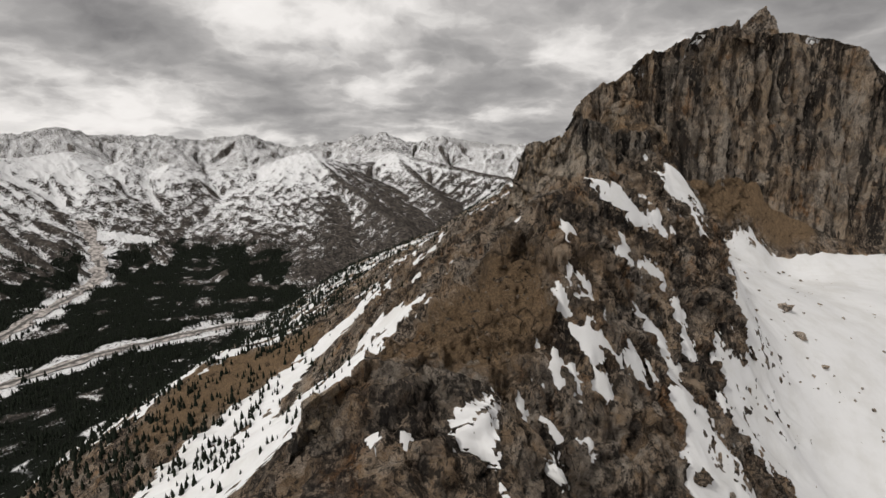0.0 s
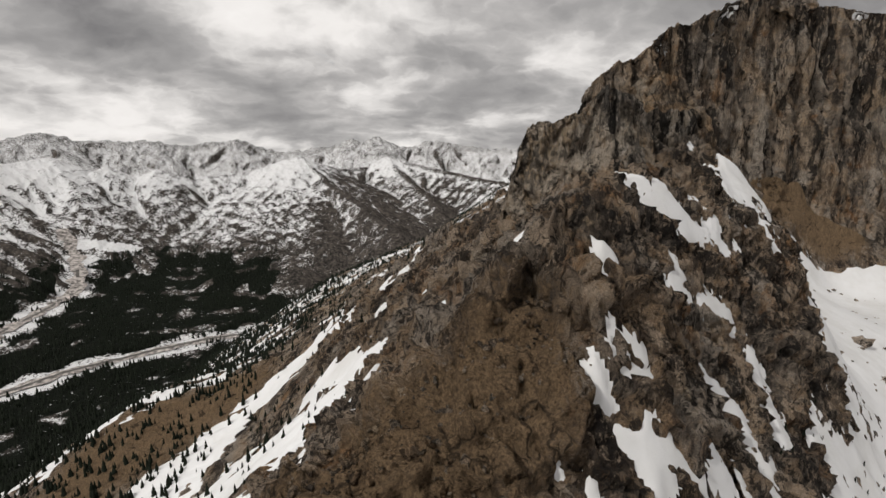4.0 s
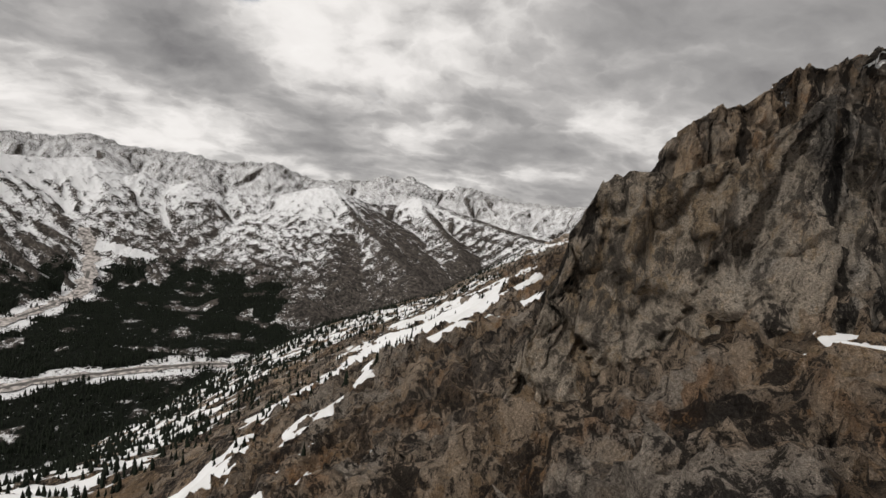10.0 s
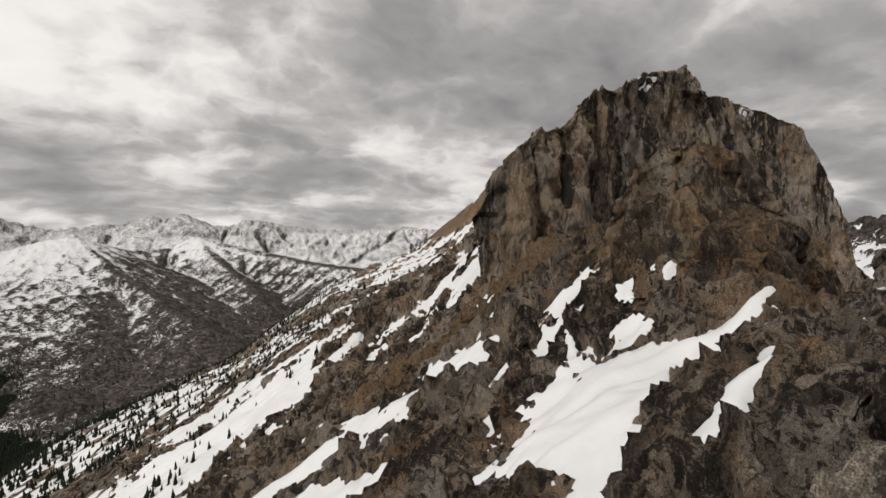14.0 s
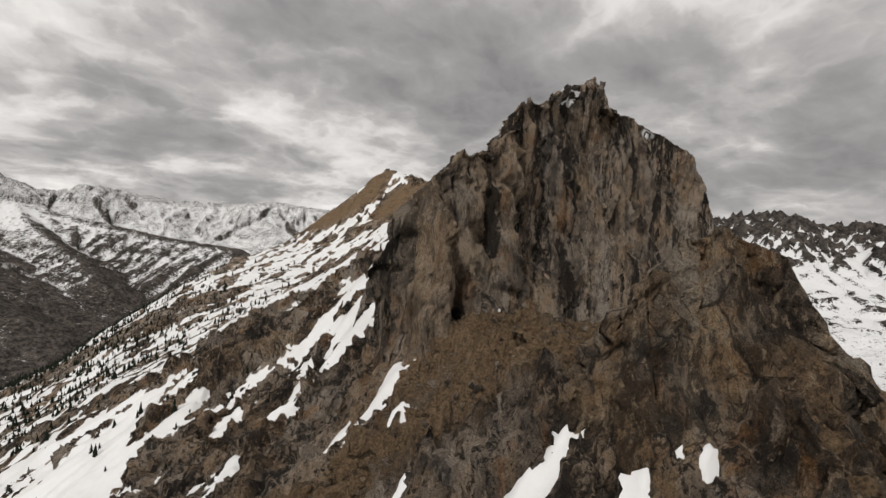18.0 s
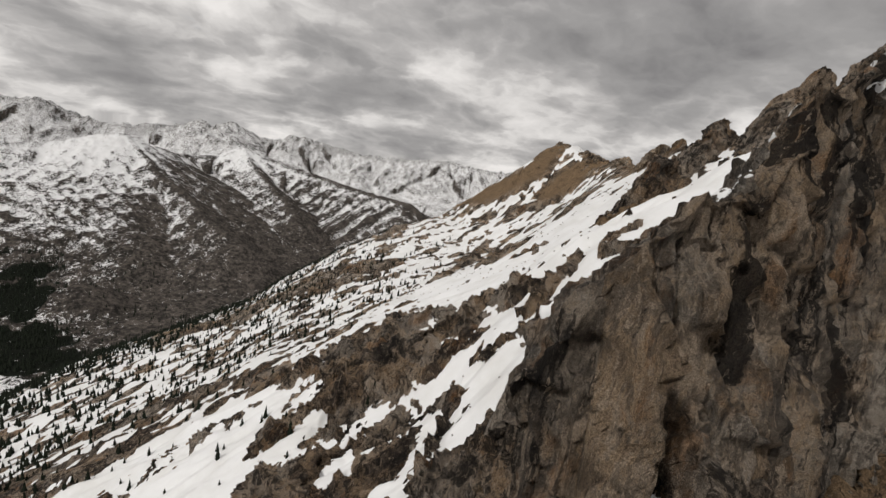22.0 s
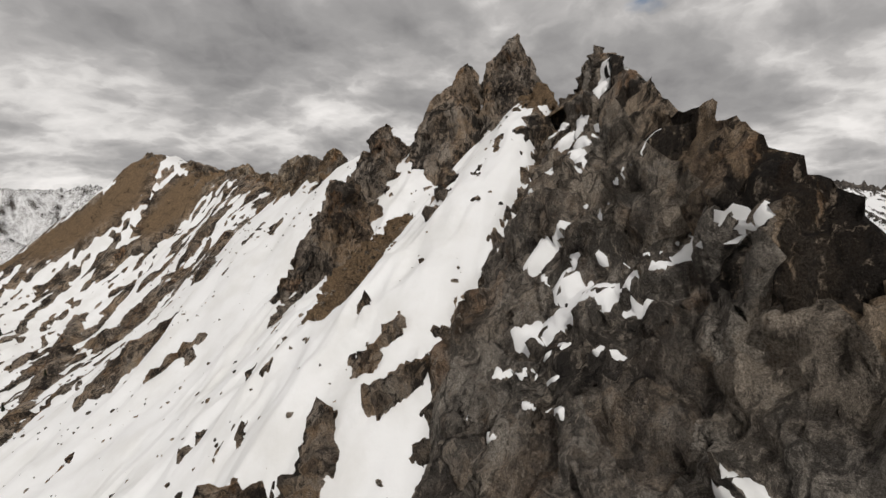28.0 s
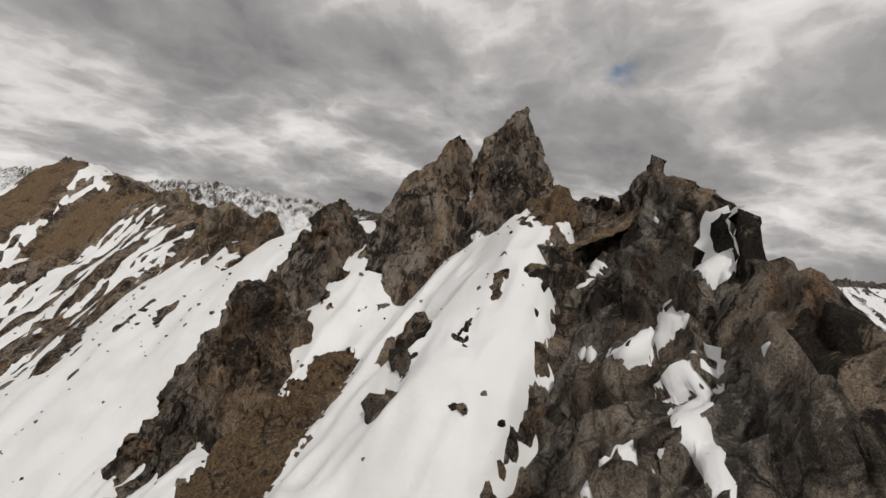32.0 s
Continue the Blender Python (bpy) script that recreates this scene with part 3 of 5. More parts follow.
snow_line((130, 241, 1.4), (139, 241, 2.3))
snow_line((127, 196, 5.0), (138, 197, 9.3), (157, 201, 11.8))
snow_line((70, 476, 2.8), (41, 487, 7.9), (14, 506, 10.1), (-12, 488, 9.7), (-34, 445, 10.0), (-49, 385, 8.3))
snow_line((47, 315, 1.0), (37, 313, 1.6), (27, 314, 1.0))
snow_line((-1, 308, 1.8), (0, 294, 2.4))
snow_line((110, 469, 1.2), (95, 469, 2.6), (78, 459, 1.7))
snow_line((67, 517, 2.8), (47, 542, 10.7), (13, 543, 12.5), (-11, 531, 13.8))
snow_line((47, 380, 2.2), (39, 373, 3.2))
snow_line((120, 464, 1.3), (105, 470, 2.6), (87, 464, 2.3), (77, 460, 2.0))
snow_line((76, 492, 1.7), (64, 485, 4.5), (51, 479, 3.9))
rib_line((160, 803, 10.1), (92, 794, 11.2), (13, 854, 12.9), (-68, 854, 12.0))
rib_line((144, 479, 2.8), (128, 512, 3.7), (101, 523, 4.5), (72, 524, 5.1), (46, 556, 2.7))
rib_line((127, 477, 3.2), (104, 486, 5.2), (80, 497, 4.6), (54, 488, 3.5))
rib_line((104, 469, 4.0), (90, 470, 3.6), (75, 469, 4.1), (59, 465, 9.2))
rib_line((152, 811, 10.6), (83, 841, 16.5), (10, 831, 16.8), (-88, 916, 14.5))
rib_line((148, 476, 2.6), (138, 492, 5.2), (117, 493, 9.0), (95, 501, 8.6), (69, 495, 5.6), (55, 494, 2.7))
rib_line((158, 469, 1.8), (149, 464, 4.1), (146, 463, 1.7))
rib_line((173, 454, 1.0), (166, 456, 2.1), (162, 459, 1.7))
rib_line((143, 461, 1.7), (138, 464, 1.4))
rib_line((134, 460, 3.0), (128, 463, 1.4))
rib_line((282, 722, 6.2), (264, 738, 5.3))
rib_line((260, 802, 6.0), (169, 670, 5.1))
rib_line((185, 944, 10.4), (159, 906, 7.0))
rib_line((306, 694, 5.0), (234, 616, 3.0))
rib_line((29, 588, 3.4), (-16, 619, 5.8), (-74, 633, 6.7))
rib_line((115, 461, 1.7), (98, 466, 3.6))
scree_line((379, 909, 11.6), (348, 898, 15.6), (311, 913, 15.6), (282, 984, 7.4))
scree_line((400, 839, 8.6), (368, 840, 12.5), (348, 841, 8.1))
rib_line((225, 477, 1.2), (220, 475, 1.8), (215, 473, 0.8))
rib_line((181, 475, 1.2), (177, 473, 1.8))
scree_line((226, 498, 3.8), (219, 505, 6.9), (195, 495, 5.2))
rib_line((227, 476, 2.3), (209, 473, 1.1))
rib_line((175, 463, 1.7), (171, 465, 1.5), (167, 465, 2.3))
rib_line((339, 824, 5.7), (304, 850, 5.8))
rib_line((290, 725, 4.4), (272, 724, 10.4), (248, 723, 12.7), (246, 743, 9.0))
rib_line((198, 566, 1.4), (187, 577, 2.3))
rib_line((339, 750, 11.8), (315, 739, 6.6))
rib_line((208, 606, 5.5), (191, 613, 11.1))
snow_line((195, 428, 1.1), (198, 433, 1.6))
snow_line((212, 432, 1.0), (206, 436, 1.0), (205, 441, 1.0))
snow_line((237, 442, 1.0), (228, 445, 1.2), (223, 448, 1.2))
snow_line((177, 429, 1.0), (180, 433, 1.1), (177, 436, 1.0))
snow_line((176, 426, 1.0), (172, 427, 1.0), (173, 430, 1.0))
snow_line((161, 406, 1.0), (163, 411, 1.6), (163, 415, 1.0), (165, 421, 1.2), (168, 425, 1.6), (165, 429, 1.3), (166, 433, 1.0))
snow_line((163, 409, 1.0), (163, 407, 1.0))
snow_line((161, 414, 1.0), (160, 416, 1.0))
snow_line((162, 420, 1.0), (161, 421, 1.0))
snow_line((161, 424, 1.0), (158, 427, 1.0))
snow_line((158, 429, 1.0), (160, 430, 1.0))
snow_line((227, 430, 1.8), (209, 427, 1.3))
snow_line((197, 443, 1.0), (197, 447, 1.4), (198, 451, 1.0))
snow_line((195, 437, 1.0), (194, 440, 1.0))
snow_line((177, 420, 1.0), (177, 422, 1.0))
snow_line((221, 429, 1.3), (220, 429, 1.1), (209, 428, 1.0))
snow_line((229, 432, 1.0), (225, 437, 1.0))
snow_line((201, 432, 1.9), (198, 433, 1.6), (196, 438, 1.0), (197, 445, 1.4))
snow_line((209, 433, 1.1), (206, 436, 1.1), (206, 440, 1.0))
snow_line((219, 440, 1.0), (217, 442, 1.0))
snow_line((199, 425, 1.0), (199, 426, 1.0))
snow_line((-140, 383, 3), (-172, 352, 3.5), (-205, 330, 4))
snow_line((121, 252, 2), (134, 258, 2))
scree_line((112, 332, 5), (107, 340, 7), (97, 344, 6), (88, 350, 6), (80, 358, 6), (62, 362, 5))
scree_line((128, 362, 5), (116, 360, 7), (104, 362, 6))
scree_line((24, 152, 8), (10, 142, 10), (-8, 134, 8))
scree_line((116, 280, 6), (122, 292, 7), (126, 300, 6))
scree_line((264, 462, 6), (280, 466, 6))
scree_line((-120, 330, 20), (-180, 310, 24))


snow_line((112, 440, 4), (120, 442, 6), (133, 448, 7), (146, 452, 8), (160, 456, 8), (176, 460, 8), (190, 463, 8))
snow_line((303, 491, 2), (292, 486, 3), (278, 483, 4), (262, 480, 6))
snow_line((-46, 317, 3), (-65, 318, 5), (-86, 315, 4), (-120, 300, 4))
snow_line((46, 490, 16), (15, 490, 22), (-18, 485, 24), (-34, 446, 22), (-60, 400, 18))
snow_line((37, 316, 5), (28, 318, 5), (17, 322, 4))


snow_line((-44, 321, 1.8), (-54, 302, 4.0), (-71, 307, 5.0), (-96, 312, 5.3), (-111, 304, 8.5), (-122, 282, 15.0), (-139, 271, 17.2), (-152, 257, 17.2))
snow_line((-5, 172, 0.9), (-10, 166, 2.4), (-15, 165, 4.4), (-24, 163, 7.0), (-38, 172, 9.5), (-63, 192, 14.0))
snow_line((-16, 192, 4), (-28, 210, 8), (-48, 232, 15), (-78, 236, 22), (-112, 232, 28), (-150, 214, 30))
snow_line((-116, 377, 1.8), (-147, 360, 2.3), (-176, 359, 2.9), (-230, 350, 4))
snow_line((56, 465, 5.0), (39, 489, 7.6), (18, 489, 14.0), (-1, 467, 13.2), (-20, 448, 17.5), (-22, 392, 12.6))
snow_line((44, 344, 3.6), (32, 345, 4.7), (22, 343, 3.4), (13, 334, 3.9), (3, 338, 3.4))
snow_line((278, 468, 4), (266, 470, 7), (252, 470, 10), (236, 474, 10))
snow_line((201, 452, 0.8), (214, 449, 1.0), (232, 446, 1.0))
snow_line((181, 436, 1.3), (182, 432, 1.6), (183, 429, 0.8))
snow_line((173, 426, 0.8), (171, 427, 1.4), (166, 422, 1.5), (166, 418, 1.3), (162, 413, 1.1), (161, 409, 1.0))
snow_line((190, 430, 1.3), (192, 428, 1.0))
snow_line((214, 437, 1.2), (214, 440, 1.4), (213, 442, 0.9))
snow_line((197, 433, 2.0), (197, 431, 1.8), (193, 431, 1.6))
snow_line((196, 433, 0.9), (201, 437, 0.9), (205, 443, 1.0), (213, 448, 1.9))
snow_line((212, 430, 1.5), (211, 430, 1.2))
snow_line((225, 431, 0.9), (227, 435, 1.0), (227, 439, 0.9))
snow_line((249, 440, 0.9), (252, 445, 1.4), (259, 450, 1.5))
snow_line((224, 439, 0.8), (221, 442, 1.0))
snow_line((139, 405, 1.6), (128, 401, 0.9))
snow_line((139, 435, 2.6), (138, 435, 2.9))
snow_line((171, 427, 1.2), (171, 429, 1.0))
scree_line((112, 350, 6), (118, 345, 6))
scree_line((200, 404, 5), (229, 411, 7), (337, 430, 7))


snow_line((-34, 296, 1.9), (-53, 311, 3.8), (-74, 311, 5.3), (-79, 301, 5.2))
snow_line((-5, 226, 1.7), (-14, 229, 3.8), (-31, 247, 6.0), (-45, 259, 7.0))
snow_line((1, 293, 1.0), (-7, 288, 1.3), (-18, 290, 1.4))
snow_line((-37, 316, 1.9), (-56, 322, 2.6), (-73, 321, 3.3))
scree_line((231, 500, 5), (220, 499, 6), (194, 489, 5), (186, 492, 4))


snow_line((256, 454, 4), (266, 456, 5), (280, 462, 5))
snow_line((224, 457, 5), (214, 455, 5), (205, 457, 4))




snow_line((72, 182, 0.9), (78, 181, 2), (87, 185, 3.3), (92, 184, 4.9), (94, 178, 4.7), (89, 157, 7.8), (92, 156, 16.1), (95, 154, 16.5), (97, 150, 16.5))
snow_line((128, 199, 6), (131, 197, 9.4), (133, 193, 8.4), (126, 179, 4.4), (134, 180, 7), (150, 188, 12), (155, 184, 14.2), (160, 180, 14.4))
snow_line((163, 211, 2.1), (164, 202, 3.3), (172, 202, 3.3))
snow_line((89, 143, 2.9), (84, 135, 2.4), (90, 135, 10.9))
snow_line((40, 152, 0.9), (43, 147, 1.1), (48, 146, 2.9), (55, 148, 1.8), (61, 148, 1.7), (69, 153, 4.2), (73, 152, 1.2))
snow_line((37, 141, 1.1), (36, 136, 3.6), (37, 134, 2.5))
snow_line((42, 139, 0.9), (44, 134, 1.6))
snow_line((28, 131, 0.9), (31, 131, 1.7))
snow_line((26, 143, 0.9), (28, 140, 0.9))
snow_line((31, 142, 0.9), (32, 140, 0.9))
snow_line((22, 126, 0.9), (23, 126, 2.8))
snow_line((30, 126, 0.9), (33, 125, 1.7), (35, 124, 1.9))
snow_line((42, 126, 0.9), (46, 127, 0.9))
snow_line((109, 205, 2.7), (106, 196, 2.7), (108, 193, 4.3))
snow_line((50, 150, 1.8), (52, 150, 1))
snow_line((52, 139, 1.8), (54, 139, 1.9))
snow_line((72, 220, 5.8), (80, 221, 6.6), (88, 222, 7), (97, 224, 2.1), (106, 229, 2.5))
snow_line((118, 246, 6), (128, 254, 8.4))
snow_line((130, 240, 1.7), (133, 238, 3.1), (138, 237, 2.1))
snow_line((82, 204, 2.8), (79, 200, 1.9))
snow_line((89, 204, 1.6), (101, 209, 2.7))
snow_line((46, 169, 1.1), (48, 169, 1.4))
snow_line((-22, 241, 4.2), (-28, 226, 7.6), (-35, 231, 7.8), (-47, 228, 8), (-88, 227, 15.7), (-90, 204, 19.6), (-111, 214, 32), (-139, 224, 40))
snow_line((-50, 356, 2.6), (-58, 322, 6.4), (-70, 307, 7.4), (-86, 313, 8.1), (-96, 302, 10.2), (-107, 281, 12.6), (-118, 269, 12.6))
snow_line((-140, 379, 2.5), (-164, 361, 3.4), (-188, 355, 3.3), (-674, 1111, 6.5))
snow_line((94, 361, 2.2), (91, 360, 2.1), (79, 344, 1.2))
snow_line((92, 376, 0.9), (83, 363, 1.6), (78, 361, 1.7))
snow_line((88, 320, 2.6), (85, 318, 3.5), (84, 317, 3.9), (80, 318, 2.8), (75, 320, 1.4))
snow_line((86, 313, 0.9), (84, 308, 0.9))
snow_line((79, 332, 1.3), (75, 336, 2.7), (69, 342, 3.4), (60, 339, 3), (52, 335, 3), (49, 348, 4.8))
snow_line((109, 286, 1.9), (104, 285, 2), (99, 286, 2), (95, 289, 1.8), (87, 291, 4.9), (82, 292, 11.5), (77, 291, 12.3), (69, 286, 9.8), (67, 284, 8.7))
snow_line((95, 272, 1.2), (90, 272, 2.3), (84, 270, 1.5), (79, 269, 0.9), (76, 268, 0.9), (70, 266, 2.3))
snow_line((97, 266, 0.9), (97, 265, 0.9))
snow_line((120, 292, 0.9), (121, 292, 0.9))
snow_line((104, 304, 0.9), (105, 304, 0.9))
snow_line((108, 345, 0.9), (105, 335, 0.9))
snow_line((66, 309, 0.9), (66, 306, 0.9))
snow_line((120, 469, 4.9), (109, 469, 7.8), (93, 472, 5.9), (82, 466, 3.5))
snow_line((110, 456, 3.6), (96, 434, 2.4), (90, 438, 2.7))
snow_line((74, 489, 2.2), (65, 482, 3.6), (54, 471, 6.4))
snow_line((63, 524, 7.7), (51, 512, 12.9), (42, 510, 16.6), (34, 502, 25.4), (30, 493, 30.1))
snow_line((75, 427, 1.9), (68, 412, 2.8), (65, 412, 2.9))
snow_line((88, 501, 2.4), (77, 495, 3.4))
snow_line((100, 320, 1.4), (101, 320, 1.4))
snow_line((97, 320, 0.9), (91, 319, 2.2), (87, 321, 3))
snow_line((103, 307, 0.9), (104, 307, 0.9))
snow_line((99, 309, 0.9), (100, 309, 0.9))
snow_line((83, 340, 2.5), (78, 338, 1.2))
snow_line((120, 292, 0.9), (494, 347, 7.9))
snow_line((215, 448, 0.9), (210, 450, 0.9), (205, 451, 0.9))
snow_line((201, 449, 0.9), (202, 449, 0.9))


snow_line((129, 369, 1.4), (132, 370, 2), (135, 370, 1.4))
snow_line((105, 382, 1.6), (100, 378, 2.6), (93, 375, 1.6))
snow_line((96, 382, 1.2), (90, 379, 2.2), (85, 377, 1.4))


def snow_amount(x, y):
    """Positive where snow lies, negative where rock is bare."""
    wob = fbm(x / 9, y / 9, oct=3, gain=0.6) + 0.7 * fbm(x / 3.2, y / 2.4, oct=3, gain=0.75)
    streaks = fbm(x / 40 + 0.3 * y / 40, (y - 0.22 * x) / 12, oct=5, gain=0.62) + 0.45 * fbm(x / 9, y / 5.5, oct=3, gain=0.6)
    north = smooth(y + 0.25 * x, 505, 600)
    upper = smooth(y - 0.05 * x, 438, 452) * smooth(x, 105, 140) * smooth(700 - y, 0, 60)
    lower = smooth(y, 380, 480) * smooth(110 - x, 0, 60)
    zone = -0.85 + 1.1 * north
    zone = np.maximum(zone, -0.85 + 1.66 * upper)
    zone = np.maximum(zone, -0.85 + 0.55 * lower)
    zone = np.maximum(zone, -0.85 + 1.1 * smooth(-40 - x, 0, 120) * smooth(y, 270, 340))
    zone = zone - 0.9 * smooth(x - 0.33 * (y - 500), 268, 320) * smooth(y, 480, 540)
    rim = np.interp(y, [100, 150, 205, 225, 250, 300, 340, 385, 420], [150, 152, 164, 150, 158, 176, 196, 222, 300])
    dwall, _ = line_dist(x, y, [(180, 392, 0), (230, 414, 0), (300, 424, 0), (500, 446, 0)])
    east = np.clip((x - rim) / 6, -1, 1) * smooth(430 - y, 0, 10) * smooth(dwall, 10, 24) - smooth(24 - dwall, 0, 20)
    east = np.where((x > rim - 8) & (y < 425), east, -1)
    far_east = smooth(x - 0.6 * (y - 430), 330, 380) * smooth(y, 440, 480)
    val = zone + 0.75 * streaks
    val = np.where(east > -0.99, east * 1.2 + 0.25 * wob, val)
    val = np.maximum(val, 1.4 * far_east - 1 + 0.5 * streaks)
    strips = cover(x, y, SNOW_LINES, 1.15)
    val = np.where(strips > -1, np.maximum(val, strips * 1.1 - 0.24 * (x < 160) * (y < 250) * (x > 20) + np.where(y < 260, 0.75, 0.5) * wob), val)
    ribs = cover(x, y, RIB_LINES, 1.1)
    val = np.where(ribs > -1, np.minimum(val, -ribs * 1.2 + 0.5 * wob + 0.25 * streaks), val)
    dirt = cover(x, y, SCREE_LINES, 1.3, 1.0)
    val = np.where(dirt > -1, val - 1.7 * np.clip(dirt + 0.6, 0, 1.6), val)
    return np.clip(val, -1, 1)


def patches(mask):
    """Labels the connected cells of a grid, run by run."""
    a, b = mask.shape
    lab = np.zeros((a, b), int)
    boss = [0]

    def find(i):
        while boss[i] != i:
            boss[i] = boss[boss[i]]
            i = boss[i]
        return i

    prev = []
    for r in range(a):
        edge_ = np.flatnonzero(np.diff(np.r_[0, mask[r].astype(np.int8), 0]))
        runs = []
        q = 0
        for c0, c1 in zip(edge_[::2], edge_[1::2]):
            mine = 0
            while q < len(prev) and prev[q][1] < c0:
                q += 1
            k = q
            while k < len(prev) and prev[k][0] <= c1:
                root = find(prev[k][2])
                if not mine:
                    mine = root
                elif mine != root:
                    boss[max(mine, root)] = min(mine, root)
                    mine = min(mine, root)
                k += 1
            if not mine:
                boss.append(len(boss))
                mine = len(boss) - 1
            lab[r, c0:c1] = mine
            runs.append((c0, c1, mine))
        prev = runs
    roots = np.array([find(i) for i in range(len(boss))])
    return roots[lab]


def lay_snow(P, lift, label, most, least=30):
    """Sheets of snow over a surface: each large patch is a thing, the crumbs are one."""
    hi = np.maximum(np.maximum(lift[:-1, :-1], lift[1:, 1:]), np.maximum(lift[1:, :-1], lift[:-1, 1:]))
    lab = patches(hi > 0.0)
    ids, counts = np.unique(lab[lab > 0], return_counts=True)
    order = ids[np.argsort(-counts)]
    size = dict(zip(ids, counts))
    wide = lambda mk: mk | np.r_[mk[1:], mk[:1] & False] | np.r_[mk[:1] & False, mk[:-1]] | np.c_[mk[:, 1:], mk[:, :1] & False] | np.c_[mk[:, :1] & False, mk[:, :-1]]
    rest = np.zeros(lab.shape, bool)
    for k, i in enumerate(order):
        one = lab == i
        if k < most and size[i] >= least:
            big = size[i] > 4000
            tagged(new("snowfield" if big else "snow_patch", grid_mesh("snow_patch", P, SNOW, wide(one))), label if big else "patch of old white snow lying on the rock", "snow", group="snow patches")
        else:
            rest |= one
    if rest.any():
        tagged(new("snow_remnants", grid_mesh("snow_remnants", P, SNOW, wide(rest))), "thin scattered remnants of white snow on rock", "snow", kind="stuff")


# ---- near slopes ----
gx, gy = axis(-420, 700, -45, 270, 0.8, 4.0), axis(-140, 1250, 90, 545, 0.8, 4.0)
X, Y = np.meshgrid(gx, gy, indexing="ij")
_cx, _cy = np.arange(-424, 712, 4.0), np.arange(-144, 1262, 4.0)
_cz = land(*np.meshgrid(_cx, _cy, indexing="ij"))
_u, _v = (gx - _cx[0]) / 4, (gy - _cy[0]) / 4
_i, _j = _u.astype(int), _v.astype(int)
_u, _v = (_u - _i)[:, None], (_v - _j)[None]
_q = lambda a, b: _cz[np.ix_(_i + a, _j + b)]
Z = (_q(0, 0) * (1 - _u) + _q(1, 0) * _u) * (1 - _v) + (_q(0, 1) * (1 - _u) + _q(1, 1) * _u) * _v
amount = snow_amount(X, Y)
ribs_up = np.maximum(cover(X, Y, RIB_LINES, 1.3), 0)
bare = smooth(-amount, -0.6, 0.6)
cirque = smooth(X - np.interp(Y, [100, 200, 300, 420], [165, 170, 190, 300]), -10, 25) * smooth(440 - Y, 0, 20)
Z = Z + 3.5 * (1 - 0.85 * cirque) * (ridged(X / 55, Y / 24, oct=3) - 0.7) + 5.0 * ribs_up * (0.6 + 0.5 * fbm(X / 16, Y / 10, oct=3))
smooth_z = Z.copy()
steps = 0.5 * (np.round((Z + 3 * fbm(X / 14, Y / 14, oct=3)) / 5.0) * 5.0 - Z)
wx, wy, wz = X + 2.5 * fbm(X / 12, Y / 12, oct=3), Y + 2.5 * fbm(X / 12 + 7, Y / 12, oct=3), Z
near_detail = (X > -50) & (X < 275) & (Y > 85) & (Y < 550)
crag = np.zeros(X.shape)
q = near_detail
crag[q] = 6.0 * facets(wx[q], wy[q], wz[q] * 0.7, 11.0, 0.6, 3) + 2.6 * facets(wx[q], wy[q], wz[q], 4.6, 0.7, 9) + 1.5 * facets(wx[q], wy[q], wz[q], 2.3, 0.8, 15) + 1.25 * joints(wx[q], wy[q], wz[q])
crag[~q] = 1.6 * (ridged(X[~q] / 14, Y[~q] / 9, oct=4, gain=0.6) - 0.8)
relief = (0.12 + 0.88 * bare) * (0.85 * crag + 0.8 * (ridged(X / 10, Y / 7, oct=5, gain=0.6) - 0.9) + 0.3 * steps)
out = normals(np.stack([X, Y, Z], -1))
out = out * np.sign(out[..., 2:])
P = np.stack([X, Y, Z], -1) + out * relief[..., None]
Z = P[..., 2]
ground_mesh = grid_mesh("ground", P, ROCK)
scree = np.clip(0.5 + 0.5 * cover(X, Y, SCREE_LINES, 1.3, 1.0), 0, 1)
ground_mesh.attributes.new("scree", "FLOAT", "POINT").data.foreach_set("value", scree.astype(np.float32).ravel())
ground = tagged(new("ground", ground_mesh), "steep dark grey and brown granite mountainside above a forested valley", "mountainside", kind="structure")
lift = np.clip(amount * 1.6, -2.5, 0.75)
SP = np.stack([X, Y, smooth_z * 0.8 + Z * 0.2 + lift + 0.12 * fbm(X / 4, Y / 4, oct=3)], -1)
lay_snow(SP, np.where(SP[..., 2] > Z - 0.35, lift + 0.5, -1), "broad slope of old white spring snow with rock showing through", 70)

def ground_z(x, y):
    """Height of the near slope by looking it up in its grid."""
    i = np.clip(np.searchsorted(gx, x) - 1, 0, len(gx) - 2)
    j = np.clip(np.searchsorted(gy, y) - 1, 0, len(gy) - 2)
    u, v = (x - gx[i]) / (gx[i + 1] - gx[i]), (y - gy[j]) / (gy[j + 1] - gy[j])
    return (Z[i, j] * (1 - u) + Z[i + 1, j] * u) * (1 - v) + (Z[i, j + 1] * (1 - u) + Z[i + 1, j + 1] * u) * v


# ---- far land ----
az = np.radians(np.r_[np.arange(-180, -54, 1.5), np.arange(-54, 40, 0.13), np.arange(40, 116, 0.25), np.arange(116, 181, 1.5)])
rr = np.r_[np.geomspace(30, 900, 18)[:-1], np.geomspace(900, 4850, 330)]
A, RR = np.meshgrid(az, rr, indexing="ij")
FX, FY = 40 + RR * np.sin(A), 300 + RR * np.cos(A)
FZ = land(FX, FY)
w = near_weight(FX, FY)
inside = (FX > -412) & (FX < 692) & (FY > -132) & (FY < 1242)
ROAD_A = [(-1800, 2290), (-1690, 2200), (-1580, 2080), (-1490, 1950), (-1445, 1840), (-1400, 1660), (-1370, 1480), (-1320, 1300), (-1330, 1150), (-1400, 900)]
